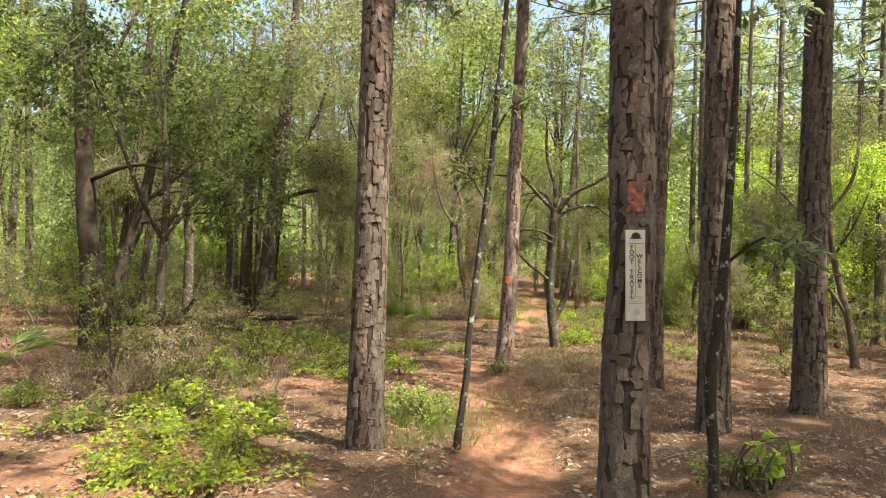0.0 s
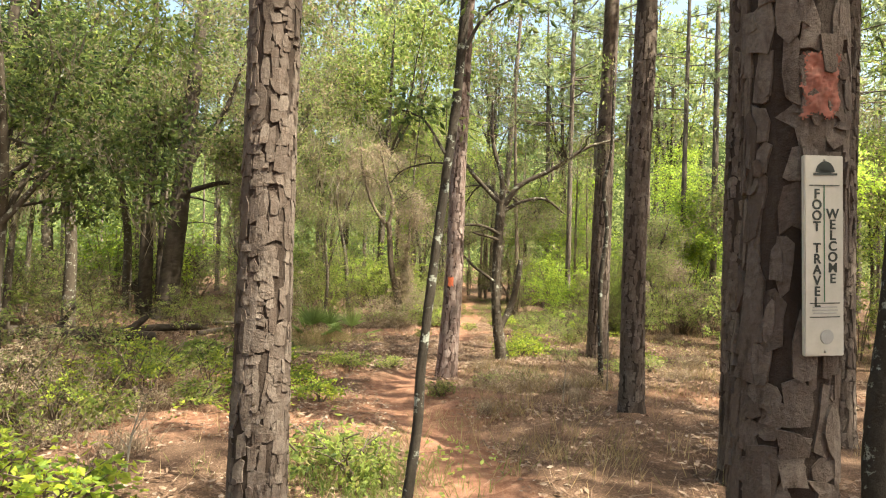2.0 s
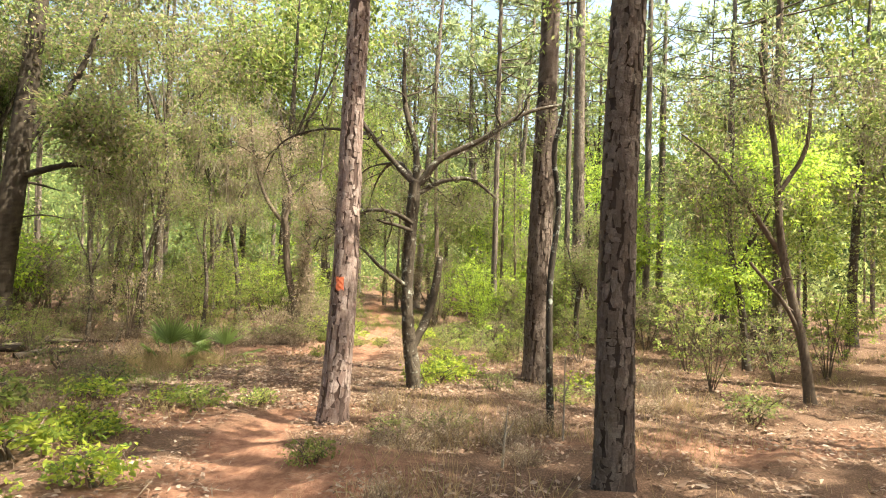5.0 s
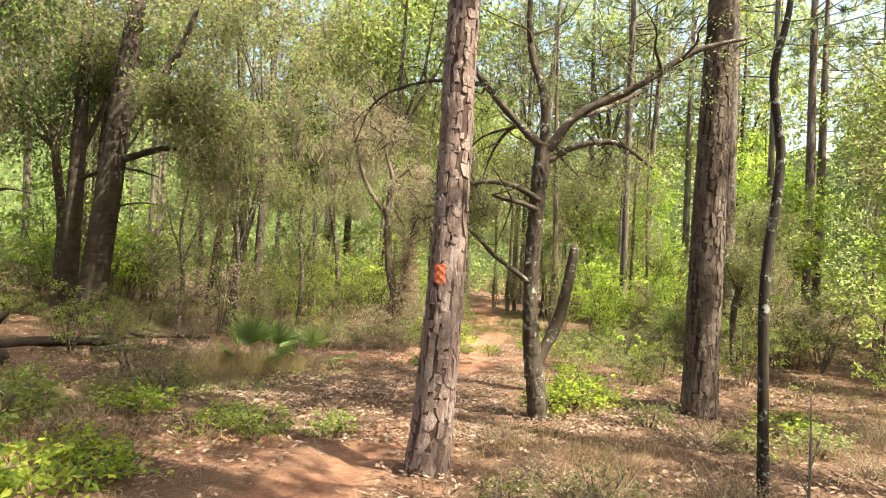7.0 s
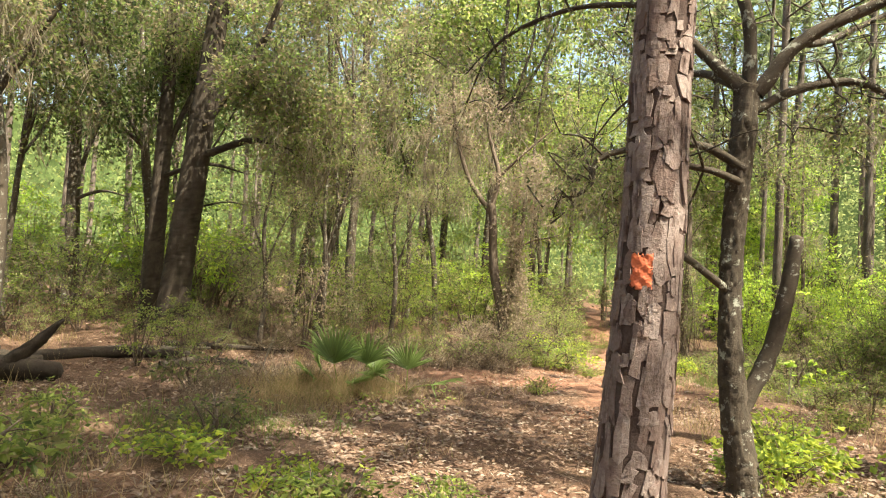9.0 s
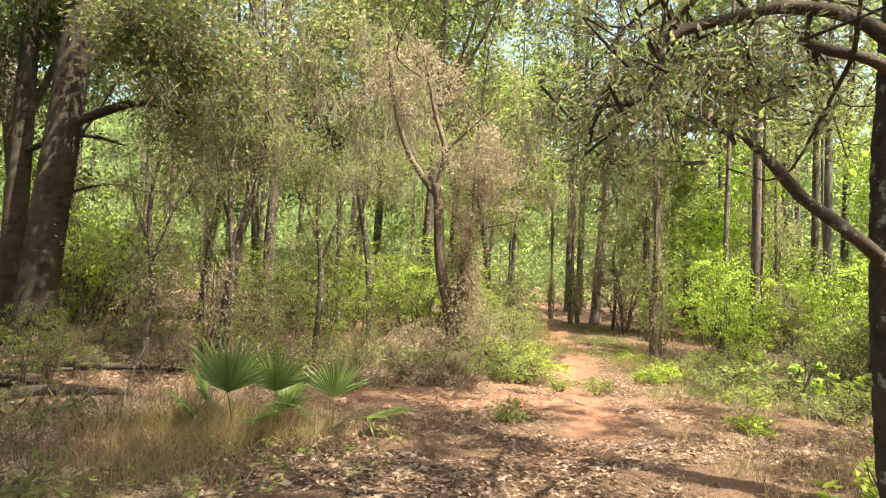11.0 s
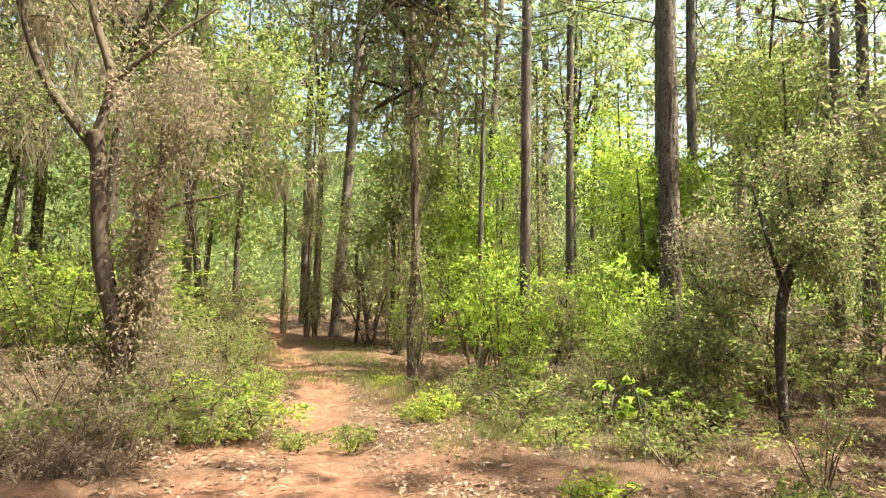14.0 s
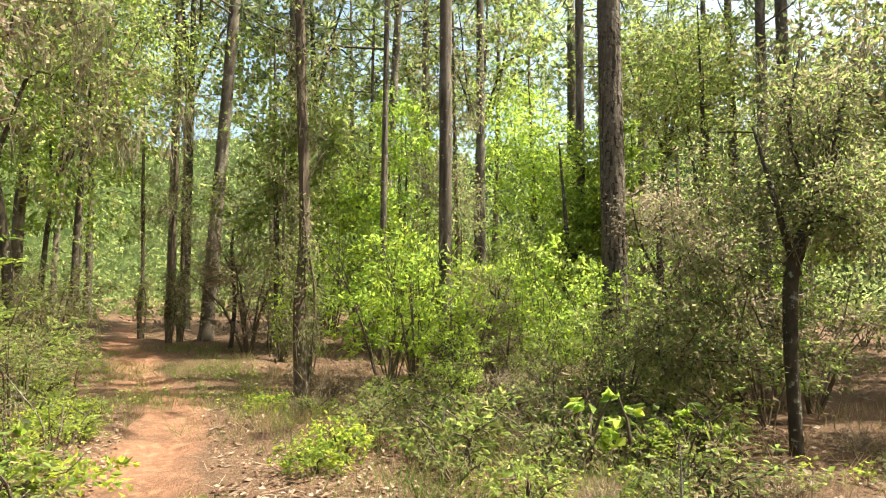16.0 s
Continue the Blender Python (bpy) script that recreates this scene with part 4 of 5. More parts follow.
# tall broadleaf trees whose crowns close the sky behind
TALL = [(-10.0, 30.0, 14.5), (-5.5, 33.0, 16.0), (-1.2, 31.5, 16.0), (1.6, 41.0, 19.0), (6.9, 37.5, 16.5), (10.8, 36.0, 16.0), (15.5, 33.5, 15.0), (19.5, 29.0, 12.5), (-13.5, 25.0, 12.0), (-15.0, 18.5, 11.5), (-12.0, 11.0, 9.5), (23.0, 22.5, 15.5), (18.0, 21.0, 13.5), (-3.4, 26.5, 12.5), (0.4, 28.6, 13.5), (-8.4, 24.8, 10.0), (18.5, 15.0, 9.5), (-7.5, 18.6, 9.0), (5.0, 45.0, 14.0)]
for i, (x, y, h) in enumerate(TALL):
    l1 = rng.uniform(-0.8, 0.8)
    tr = [[(0, 0, 0, 0.16), (0, 0, 2.5, 0.13), (l1 * 0.5, 0, h * 0.5, 0.1), (l1, 0, h * 0.9, 0.03)]]
    cr = []
    for j in range(5):
        a = j * 1.26 + rng.uniform(-0.4, 0.4)
        e = (l1 + 1.9 * math.cos(a), 1.9 * math.sin(a), h * rng.uniform(0.55, 0.95))
        tr.append([(l1 * 0.5, 0, h * 0.45, 0.06), ((l1 + e[0]) / 2, e[1] * 0.5, h * 0.6, 0.045), (*e, 0.012)])
        cr.append((*e, h / 12 * rng.uniform(1.5, 2.2), h / 12 * rng.uniform(1.4, 2.0), h * rng.uniform(0.12, 0.17)))
    d = math.hypot(x, y - 6)
    # left-hand trees take the leaf tone darkened for shade
    broadleaf((x, y), tr, cr, M_OAK, M_DEEP if x < -7 else pick_leaf[i % 3], 700 + i, "tall forest oak with a dense high crown", 0.13 if d < 22 else 0.2, (52, 25), 0.5 * h / 12, 12, 0.8, fine=False, wide=0.56)

# ---- shrubs ----
def shrub_meshes(seed, h, w, leaf, leaf_len, n, clump_r=0.12, wide=0.45):
    rng = np.random.default_rng(seed)
    stems = []
    for i in range(7):
        T = []
        a = rng.uniform(0, 6.28)
        e = np.array([w * rng.uniform(0.3, 0.9) * math.cos(a), w * rng.uniform(0.3, 0.9) * math.sin(a), h * rng.uniform(0.6, 1.0)])
        m = e * (0.45, 0.45, 0.55) + rng.normal(size=3) * 0.05
        T.append(tube([(0.04 * math.cos(a), 0.04 * math.sin(a), -0.03, 0.013), (*m, 0.009), (*e, 0.003)], 4, 0.6, 0, seed=i))
        for j in range(2):
            s = m + (e - m) * rng.random()
            q = s + rng.normal(size=3) * (0.2 * w, 0.2 * w, 0.14 * h)
            T.append(tube([(*s, 0.005), (*((s + q) / 2 + rng.normal(size=3) * 0.02), 0.004), (*q, 0.002)], 3, 0.6, 0, seed=j))
        stems.append(limb_mesh("stem", T, M_TWIG))
    p, d, cc = clumps(rng, (0, 0, h * 0.56), (w, w, h * 0.5), n[0], n[1], clump_r, 0.2)
    ok = p[:, 2] > 0.03
    return stems, leaves_mesh("foliage", p[ok], d[ok], leaf_len, leaf_len * wide, leaf, seed)


def shrub_kind(seed, h, w, leaf, leaf_len, n, label, name="shrub", clump_r=0.12, wide=0.45):
    return shrub_meshes(seed, h, w, leaf, leaf_len, n, clump_r, wide), label, name


def plant(kind, x, y, s=1.0, turn=0.0, group="undergrowth"):
    (stems, leaves), label, name = kind
    ob = thing(name, (x, y, gz(x, y)), label, "shrub", group)
    ob.rotation_euler = (0, 0, turn)
    ob.scale = (s * rng.uniform(0.8, 1.3), s * rng.uniform(0.8, 1.3), s * rng.uniform(0.75, 1.05))
    for stem in stems:
        part("stem", stem, ob)
    part("foliage", leaves, ob)
    return ob


S_GREEN = [shrub_kind(400 + i, 1.9, 0.95, M_LEAF, 0.071, (54, 23), "leafy green woodland shrub") for i in range(2)]
S_BRIGHT = [shrub_kind(410 + i, 2.5, 1.0, M_BRIGHT, 0.088, (56, 23), "tall shrub with bright yellow-green leaves", clump_r=0.15) for i in range(3)]
S_DULL = [shrub_kind(420 + i, 1.6, 0.9, M_DULL, 0.062, (56, 24), "scrubby bush with dull green and brown leaves") for i in range(3)]
S_BROWN = [shrub_kind(430 + i, 1.3, 0.8, M_BROWN, 0.05, (60, 24), "tangled bush of dead brown twigs and leaves") for i in range(2)]
S_LOW = [shrub_kind(440 + i, 0.36, 0.4, M_LEAF, 0.06, (34, 16), "low green seedling bush", "low_bush", 0.09) for i in range(2)]
S_SCRUB = [shrub_kind(445 + i, 0.42, 0.42, M_DULL, 0.055, (34, 14), "low scrubby bush with dull green and brown leaves", "low_bush", 0.11) for i in range(2)]
S_YEL = [shrub_kind(450 + i, 0.34, 0.46, M_YELLOW, 0.062, (34, 13), "low bush with broad yellow-green leaves", "low_bush", 0.1, 0.6) for i in range(2)]
S_SPRIG = [shrub_kind(460 + i, 0.42, 0.14, M_BRIGHT, 0.075, (9, 6), "upright seedling with bright green leaves", "seedling", 0.05, 0.6) for i in range(2)]
S_SPRAY = [shrub_kind(470 + i, 0.95, 0.6, M_YELLOW, 0.055, (34, 12), "thin-stemmed bush with sprays of small yellow-green leaves", "spray_bush", 0.09, 0.5) for i in range(2)]
rng = np.random.default_rng(8)
pick = lambda L: L[int(rng.integers(0, len(L)))]
# the bright thicket right of the trail
for x, y, s in ((6.3, 23.2, 0.95), (7.2, 23.6, 1.05), (8.0, 24.2, 1.0), (6.9, 24.8, 1.15), (8.9, 24.6, 1.0), (7.9, 25.8, 1.2), (9.6, 23.2, 1.0), (6.0, 21.9, 0.5), (5.9, 25.6, 0.9), (7.6, 22.6, 0.75), (8.4, 23.0, 0.95), (9.0, 23.6, 1.05), (6.6, 22.7, 0.7), (7.4, 24.4, 1.1), (10.4, 22.6, 1.1), (8.3, 22.0, 0.8), (9.8, 24.8, 1.15), (6.4, 24.2, 0.95)):
    plant(pick(S_BRIGHT), x, y, s, rng.uniform(0, 6))
for x, y, s in ((8.8, 21.2, 1.1), (9.6, 21.8, 1.2), (10.3, 20.3, 1.2), (7.0, 20.6, 0.7), (6.5, 21.0, 0.6), (8.2, 20.6, 1.0), (9.0, 20.2, 0.9), (10.8, 18.6, 1.1), (11.5, 17.0, 1.0), (7.1, 22.4, 0.8), (6.7, 23.0, 0.7), (7.9, 21.3, 0.85), (7.3, 21.6, 0.7), (10.0, 21.2, 1.2), (6.1, 22.2, 0.5), (2.1, 23.2, 0.72), (1.5, 22.7, 0.65), (1.9, 24.1, 0.85), (0.9, 23.2, 0.8)):
    plant(pick(S_DULL if rng.random() < 0.6 else S_GREEN), x, y, s, rng.uniform(0, 6))
for x, y, s in ((6.9, 22.6, 0.8), (6.5, 30.2, 2.0), (7.2, 30.8, 1.8), (6.4, 21.9, 0.6), (1.4, 21.6, 0.7), (0.3, 21.4, 0.8), (1.75, 22.2, 0.6), (-3.4, 8.3, 0.75), (-3.1, 8.7, 0.6), (0.9, 22.6, 1.0), (9.6, 21.0, 1.6), (-3.0, 21.0, 1.4)):
    plant(pick(S_BROWN), x, y, s, rng.uniform(0, 6))
# left of the trail, beyond the palmettos
for x, y, s in ((2.2, 24.2, 0.65), (1.9, 25.0, 0.9), (1.6, 26.2, 1.1), (0.2, 23.6, 0.9), (-0.8, 23.0, 0.9), (-1.6, 24.2, 1.2), (-2.6, 23.4, 1.1), (2.5, 27.2, 1.1), (-0.4, 26.5, 1.4), (-3.6, 24.6, 1.2), (2.7, 29.5, 1.3), (-2.4, 27.0, 1.5), (-1.6, 22.3, 0.8), (-4.2, 22.6, 0.8), (2.7, 24.9, 0.6), (3.0, 31.5, 1.5)):
    plant(pick(S_GREEN if rng.random() < 0.5 else S_DULL), x, y, s, rng.uniform(0, 6))
plant(S_BRIGHT[0], 0.0, 25.0, 0.9, 1.0)
plant(S_BRIGHT[1], -1.4, 26.8, 1.1, 2.0)
# scrub under the mossy oaks
for i in range(46):
    x, y = rng.uniform(-8.5, 1.6), rng.uniform(18.6, 24.5)
    if y < 20 and x > -3.2:
        continue
    plant(pick(pick([S_DULL, S_BROWN, S_DULL, S_GREEN])), x, y, rng.uniform(0.3, 0.62), rng.uniform(0, 6))
# a band of taller scrub behind them
for i in range(44):
    x, y = rng.uniform(-17, 3.0), rng.uniform(25.5, 33)
    if abs(x - float(trail_x(y))) < 2.4:
        continue
    plant(pick(pick([S_DULL, S_GREEN, S_GREEN, S_BRIGHT])), x, y, rng.uniform(1.2, 2.0), rng.uniform(0, 6))
for i in range(16):
    x, y = rng.uniform(-15, -8), rng.uniform(15, 26)
    plant(pick(pick([S_DULL, S_GREEN])), x, y, rng.uniform(0.9, 1.6), rng.uniform(0, 6))
for i in range(14):
    x, y = rng.uniform(7.0, 17.0), rng.uniform(28, 35)
    plant(pick(pick([S_GREEN, S_BRIGHT])), x, y, rng.uniform(1.3, 1.9), rng.uniform(0, 6))
# far left and the middle distance
for i in range(80):
    x, y = rng.uniform(-17, 22), rng.uniform(14, 36)
    near_trail = abs(x - float(trail_x(y))) < 1.6 + 0.04 * y
    if near_trail or (y < 21 and -5.5 < x < 9.5) or (x < -3.5 and y < 26):
        continue
    k = pick([S_GREEN, S_DULL, S_BRIGHT, S_GREEN, S_DULL])
    plant(pick(k), x, y, rng.uniform(0.7, 1.4), rng.uniform(0, 6))
for x, y, s in ((-3.9, 8.9, 0.8), (-3.5, 9.3, 0.9), (-5.5, 10.5, 1.0), (-7.5, 10.0, 1.0), (-8.8, 12.0, 1.2), (-5.2, 15.0, 0.9), (-9.5, 16.5, 1.2), (-4.6, 18.0, 0.7), (9.5, 14.6, 1.0), (8.6, 16.0, 1.0), (6.8, 17.2, 0.7), (10.5, 12.0, 1.0), (9.2, 11.2, 0.8), (7.5, 13.8, 0.8), (11.0, 15.0, 1.1), (5.4, 17.3, 0.55), (12.0, 9.6, 1.0)):
    plant(pick(S_GREEN if rng.random() < 0.55 else S_DULL), x, y, s, rng.uniform(0, 6))
# low plants near the walk
for x, y, s, k in ((-1.9, 5.9, 1.1, "y"), (-2.6, 6.2, 1.0, "y"), (-2.3, 5.2, 0.9, "y"), (-1.6, 4.9, 0.8, "y"), (-3.2, 5.6, 0.8, "l"), (-1.5, 4.1, 0.8, "y"), (-2.1, 4.3, 0.9, "y"), (2.15, 4.2, 1.25, "s"), (2.3, 4.3, 0.9, "s"), (2.05, 4.35, 0.8, "l"), (-0.1, 6.3, 1.0, "l"), (-0.35, 6.8, 1.1, "l"), (-1.06, 11.2, 1.0, "y"), (-1.35, 11.5, 0.9, "y"), (-0.3, 12.5, 0.8, "l"), (-0.6, 12.9, 0.7, "y"), (0.35, 13.0, 0.8, "l"), (2.9, 14.2, 1.1, "y"), (3.2, 14.5, 1.2, "y"), (2.6, 13.9, 0.9, "y"), (4.2, 12.6, 0.8, "l"), (5.2, 13.4, 0.9, "y"), (2.4, 23.4, 0.9, "y"), (2.6, 22.9, 0.8, "l"), (1.9, 22.8, 0.9, "l"), (6.1, 19.6, 1.1, "s"), (5.6, 20.2, 0.9, "l"), (5.3, 21.6, 0.8, "l"), (6.5, 19.9, 1.0, "d"), (4.8, 19.6, 0.9, "l"), (4.5, 23.6, 0.8, "y"), (4.8, 22.8, 0.8, "l"), (5.4, 19.0, 0.8, "l"), (-1.2, 8.9, 0.8, "y"), (-0.6, 9.6, 0.9, "y"), (-2.0, 9.4, 0.9, "l"), (-1.6, 13.4, 0.9, "y"), (-3.3, 7.9, 1.1, "l"), (-4.4, 6.7, 0.9, "l"), (3.9, 17.8, 0.8, "y"), (4.9, 17.0, 0.9, "l"), (-3.2, 14.2, 1.1, "l"), (-2.7, 13.0, 1.2, "l"), (6.9, 12.0, 0.8, "l"), (0.9, 9.9, 0.6, "l"), (1.3, 17.9, 0.7, "l"), (2.9, 20.2, 0.7, "l"), (3.9, 20.8, 0.7, "y"), (4.3, 21.2, 0.9, "y"), (5.0, 20.6, 1.3, "l"), (5.8, 21.4, 1.5, "l"), (6.3, 20.4, 1.5, "l"), (5.5, 22.6, 1.3, "l"), (6.1, 22.4, 1.6, "l"), (7.4, 20.0, 1.6, "l"), (4.9, 21.9, 1.0, "d"), (1.5, 23.4, 1.5, "l"), (1.0, 21.9, 1.3, "l"), (2.3, 24.6, 1.6, "l"), (2.7, 23.7, 1.1, "l"), (-2.5, 12.2, 1.6, "l"), (-3.4, 12.4, 1.7, "l"), (-3.0, 11.4, 1.3, "l"), (-2.7, 9.7, 1.0, "v"), (-2.0, 10.3, 0.9, "v"), (-3.2, 10.4, 1.1, "v"), (-3.0, 9.2, 0.8, "v"), (3.1, 14.6, 0.7, "v"), (5.9, 19.2, 0.6, "v"), (-1.5, 10.6, 1.2, "y"), (-2.6, 8.2, 1.2, "l"), (-4.3, 8.3, 1.0, "v"), (-2.9, 8.2, 0.7, "v"), (-3.3, 8.9, 0.8, "v"), (1.95, 20.9, 1.2, "d"), (2.25, 21.3, 1.0, "y"), (1.8, 21.0, 1.3, "l"), (1.55, 21.2, 0.9, "v"), (2.3, 21.9, 0.8, "v"), (1.6, 20.6, 0.8, "l"), (2.0, 21.6, 1.2, "s"), (5.8, 19.9, 1.6, "s"), (6.3, 19.3, 1.5, "s"), (5.3, 18.6, 0.9, "d"), (5.9, 18.9, 1.1, "d"), (6.7, 20.5, 1.4, "d"), (7.7, 20.4, 1.6, "d"), (5.5, 20.0, 1.0, "d"), (6.1, 20.7, 1.3, "d"), (5.0, 21.2, 0.9, "d"), (5.4, 21.3, 1.2, "d"), (7.0, 21.3, 1.7, "d"), (4.7, 20.2, 0.8, "d"), (0.9, 20.8, 1.2, "d"), (0.2, 20.6, 1.3, "d"), (-0.6, 20.9, 1.5, "d"), (1.3, 21.7, 1.5, "d"), (-1.3, 20.3, 1.2, "d"), (-2.4, 21.8, 1.6, "d"), (2.4, 20.4, 0.7, "l"), (-2.9, 16.3, 1.2, "d"), (-1.7, 14.2, 1.0, "d"), (3.6, 13.4, 0.8, "d"), (4.9, 12.6, 1.0, "d"), (2.3, 11.0, 0.8, "d"), (1.7, 10.9, 0.7, "d"), (6.2, 11.3, 1.0, "d")):
    plant(pick({"d": S_SCRUB, "v": S_SPRAY, "y": S_YEL, "l": S_LOW, "s": S_SPRIG}[k]), x, y, s, rng.uniform(0, 6), "low plants beside the trail")

# ---- dead brush ----
def brush_mesh(seed, h, w, n, thick=0.004):
    """Arching dead stalks that lean out of one root and fall over: thin three-sided stems of four joints."""
    rng = np.random.default_rng(seed)
    a = rng.uniform(0, 6.28, n)
    out = rng.uniform(0.1, 1.0, n) * w
    top = h * rng.uniform(0.35, 1.0, n)
    fall = rng.uniform(-0.1, 0.75, n)
    base = rng.normal(size=(n, 2)) * w * 0.3
    rows = []
    for f in (0.0, 0.35, 0.7, 1.0):
        rise = top * (f * 1.6 - fall * 1.5 * f * f if f else np.zeros(n))
        bend = rng.normal(size=(n, 2)) * 0.05 * f
        rows.append(np.stack([base[:, 0] + np.cos(a) * out * f ** 1.3 + bend[:, 0], base[:, 1] + np.sin(a) * out * f ** 1.3 + bend[:, 1], np.maximum(rise, 0.0) - 0.02 * (f == 0)], -1))
    c = np.stack(rows, 1)
    V = np.zeros((n, 4, 3, 3))
    for k in range(3):
        b = 2.1 * k + a
        for i, r in enumerate((1.0, 0.85, 0.6, 0.3)):
            V[:, i, k] = c[:, i] + thick * r * np.stack([np.cos(b), np.sin(b), np.full(n, 0.3 * (k - 1))], -1)
    idx = np.arange(n * 12).reshape(n, 4, 3)
    Q = [np.stack([idx[:, i, k], idx[:, i, (k + 1) % 3], idx[:, i + 1, (k + 1) % 3], idx[:, i + 1, k]], -1) for i in range(3) for k in range(3)]
    return from_arrays("brushwood", V.reshape(-1, 3), np.vstack(Q), M_STALK, smooth=False)


M_STALK = leaf_mat("dead_stalk", [(0.21, 0.155, 0.115), (0.34, 0.27, 0.2), (0.13, 0.095, 0.07), (0.26, 0.19, 0.135), (0.09, 0.065, 0.05)], 0.1, 0.85, 0.15)
STALKS = [brush_mesh(480 + i, 0.6, 0.55, 130) for i in range(3)]
DEAD_LEAF = []
for i in range(3):
    p, d, cc = clumps(np.random.default_rng(490 + i), (0, 0, 0.24), (0.55, 0.55, 0.22), 34, 10, 0.08, 0.1)
    DEAD_LEAF.append(leaves_mesh("foliage", p[p[:, 2] > 0.02], d[p[:, 2] > 0.02], 0.05, 0.024, M_BROWN, 490 + i))


def dead_brush(x, y, s=1.0):
    ob = thing("dead_brush", (x, y, gz(x, y)), "tangle of pale dead stalks and withered brown leaves", "dead brush", "dead brush beside the trail")
    ob.rotation_euler = (0, 0, rng.uniform(0, 6.28))
    ob.scale = (s * rng.uniform(0.8, 1.3), s * rng.uniform(0.8, 1.3), s * rng.uniform(0.5, 0.85))
    i = int(rng.integers(0, 3))
    part("brushwood", STALKS[i], ob)
    part("foliage", DEAD_LEAF[(i + 1) % 3], ob, "withered brown leaves")


for x, y, s in ((0.7, 20.0, 0.95), (0.3, 20.2, 1.0), (-0.3, 20.0, 0.9), (-0.9, 20.4, 1.0), (0.9, 20.6, 1.1), (0.1, 21.0, 1.2), (-1.4, 20.9, 1.0), (1.3, 21.0, 0.9), (1.7, 20.9, 0.6), (-0.6, 21.6, 1.3), (0.7, 21.6, 1.3), (-2.0, 20.6, 1.1), (-2.6, 21.2, 1.2), (-3.3, 20.4, 1.0), (-3.4, 21.6, 1.2), (-4.2, 21.2, 1.0), (-1.6, 21.9, 1.3), (1.9, 21.8, 0.7), (2.2, 20.9, 0.5),
                (-1.9, 17.2, 0.9), (-2.3, 16.8, 0.8), (-2.9, 17.4, 0.7), (-1.1, 17.7, 0.6), (-2.5, 15.8, 0.7), (-1.2, 15.2, 0.4), (-0.3, 17.8, 0.5), (-2.0, 14.9, 0.6), (-1.9, 12.4, 0.5), (-2.5, 11.2, 0.6), (-3.4, 8.0, 1.1), (-3.2, 8.5, 1.0), (-3.7, 7.6, 0.9), (-2.7, 7.6, 0.7), (-2.0, 7.2, 0.6), (-4.3, 7.2, 1.0), (-4.8, 8.6, 1.1), (-2.4, 9.2, 0.7), (-3.6, 11.0, 0.8),
                (1.7, 10.4, 0.7), (2.2, 10.7, 0.8), (2.7, 10.4, 0.6), (3.2, 10.9, 0.6), (2.0, 11.5, 0.5), (1.3, 8.9, 0.45), (2.6, 9.6, 0.5), (3.9, 12.6, 0.7), (5.0, 11.8, 0.7), (5.9, 13.0, 0.8), (1.9, 12.6, 0.5), (2.9, 14.6, 0.5),
                (5.3, 20.6, 0.6), (5.9, 20.2, 0.7), (6.5, 20.9, 0.8), (7.1, 20.2, 0.7), (5.5, 22.0, 0.9), (6.2, 21.6, 1.0), (6.9, 22.0, 1.2), (7.5, 22.2, 1.3), (5.8, 23.2, 1.0), (6.6, 23.0, 1.2), (4.9, 23.4, 0.6), (6.1, 18.6, 0.5), (8.4, 19.0, 0.7), (5.6, 24.2, 0.8), (6.6, 20.2, 0.6), (4.4, 18.9, 0.4), (5.1, 19.2, 0.45)):
    dead_brush(x, y, s)

# ---- palmettos ----
def palmetto(at, fronds, seed, label):
    """Fans on stalks: fronds are (lean, turn, stalk length, fan radius, tilt)."""
    rng = np.random.default_rng(seed)
    x, y = at
    ob = thing("palmetto", (x, y, gz(x, y)), label, "palm")
    for lean, turn, stalk, rad, tilt in fronds:
        c, s = math.cos(turn), math.sin(turn)
        tip = np.array([lean * c, lean * s, stalk])
        fr = part("frond", limb_mesh("frond_stalk", [tube([(0, 0, 0, 0.009), (lean * 0.35 * c, lean * 0.35 * s, stalk * 0.6, 0.007), (*tip, 0.006)], 6, 0.08, 0, seed=seed)], M_GRASS), ob)
        side = np.array([-s, c, 0])
        fwd = np.array([c * math.cos(tilt), s * math.cos(tilt), math.sin(tilt)])
        nrm = np.cross(side, fwd)
        n = 22
        for i in range(n):
            a = (i / (n - 1) - 0.5) * radians(128)
            L = rad * 1.12 * (1 - 0.3 * abs(i / (n - 1) - 0.5)) * rng.uniform(0.85, 1.08)
            d = fwd * math.cos(a) + side * math.sin(a)
            e = -fwd * math.sin(a) + side * math.cos(a)
            w = rad * 0.036
            droop = np.array([0, 0, -rng.uniform(0.02, 0.18) * L]) + e * rng.normal() * 0.04 + nrm * rng.normal() * 0.04
            m1, m2 = tip + d * L * 0.4, tip + d * L * 0.78 + droop * 0.35
            end = tip + d * L + droop
            # each leaflet is a shallow V along its midrib
            V = [tip - e * 0.003, tip + nrm * 0.004, tip + e * 0.003, m1 - e * w, m1 + nrm * w * 0.9, m1 + e * w, m2 - e * w * 0.55, m2 + nrm * w * 0.5, m2 + e * w * 0.55, end - e * 0.001, end, end + e * 0.001]
            Q = [(o, o + 1, o + 4, o + 3) for o in (0, 1, 3, 4, 6, 7)]
            part("leaflet", from_arrays("leaflet", np.array(V), np.array(Q), M_PALM, smooth=False), fr)
    return ob


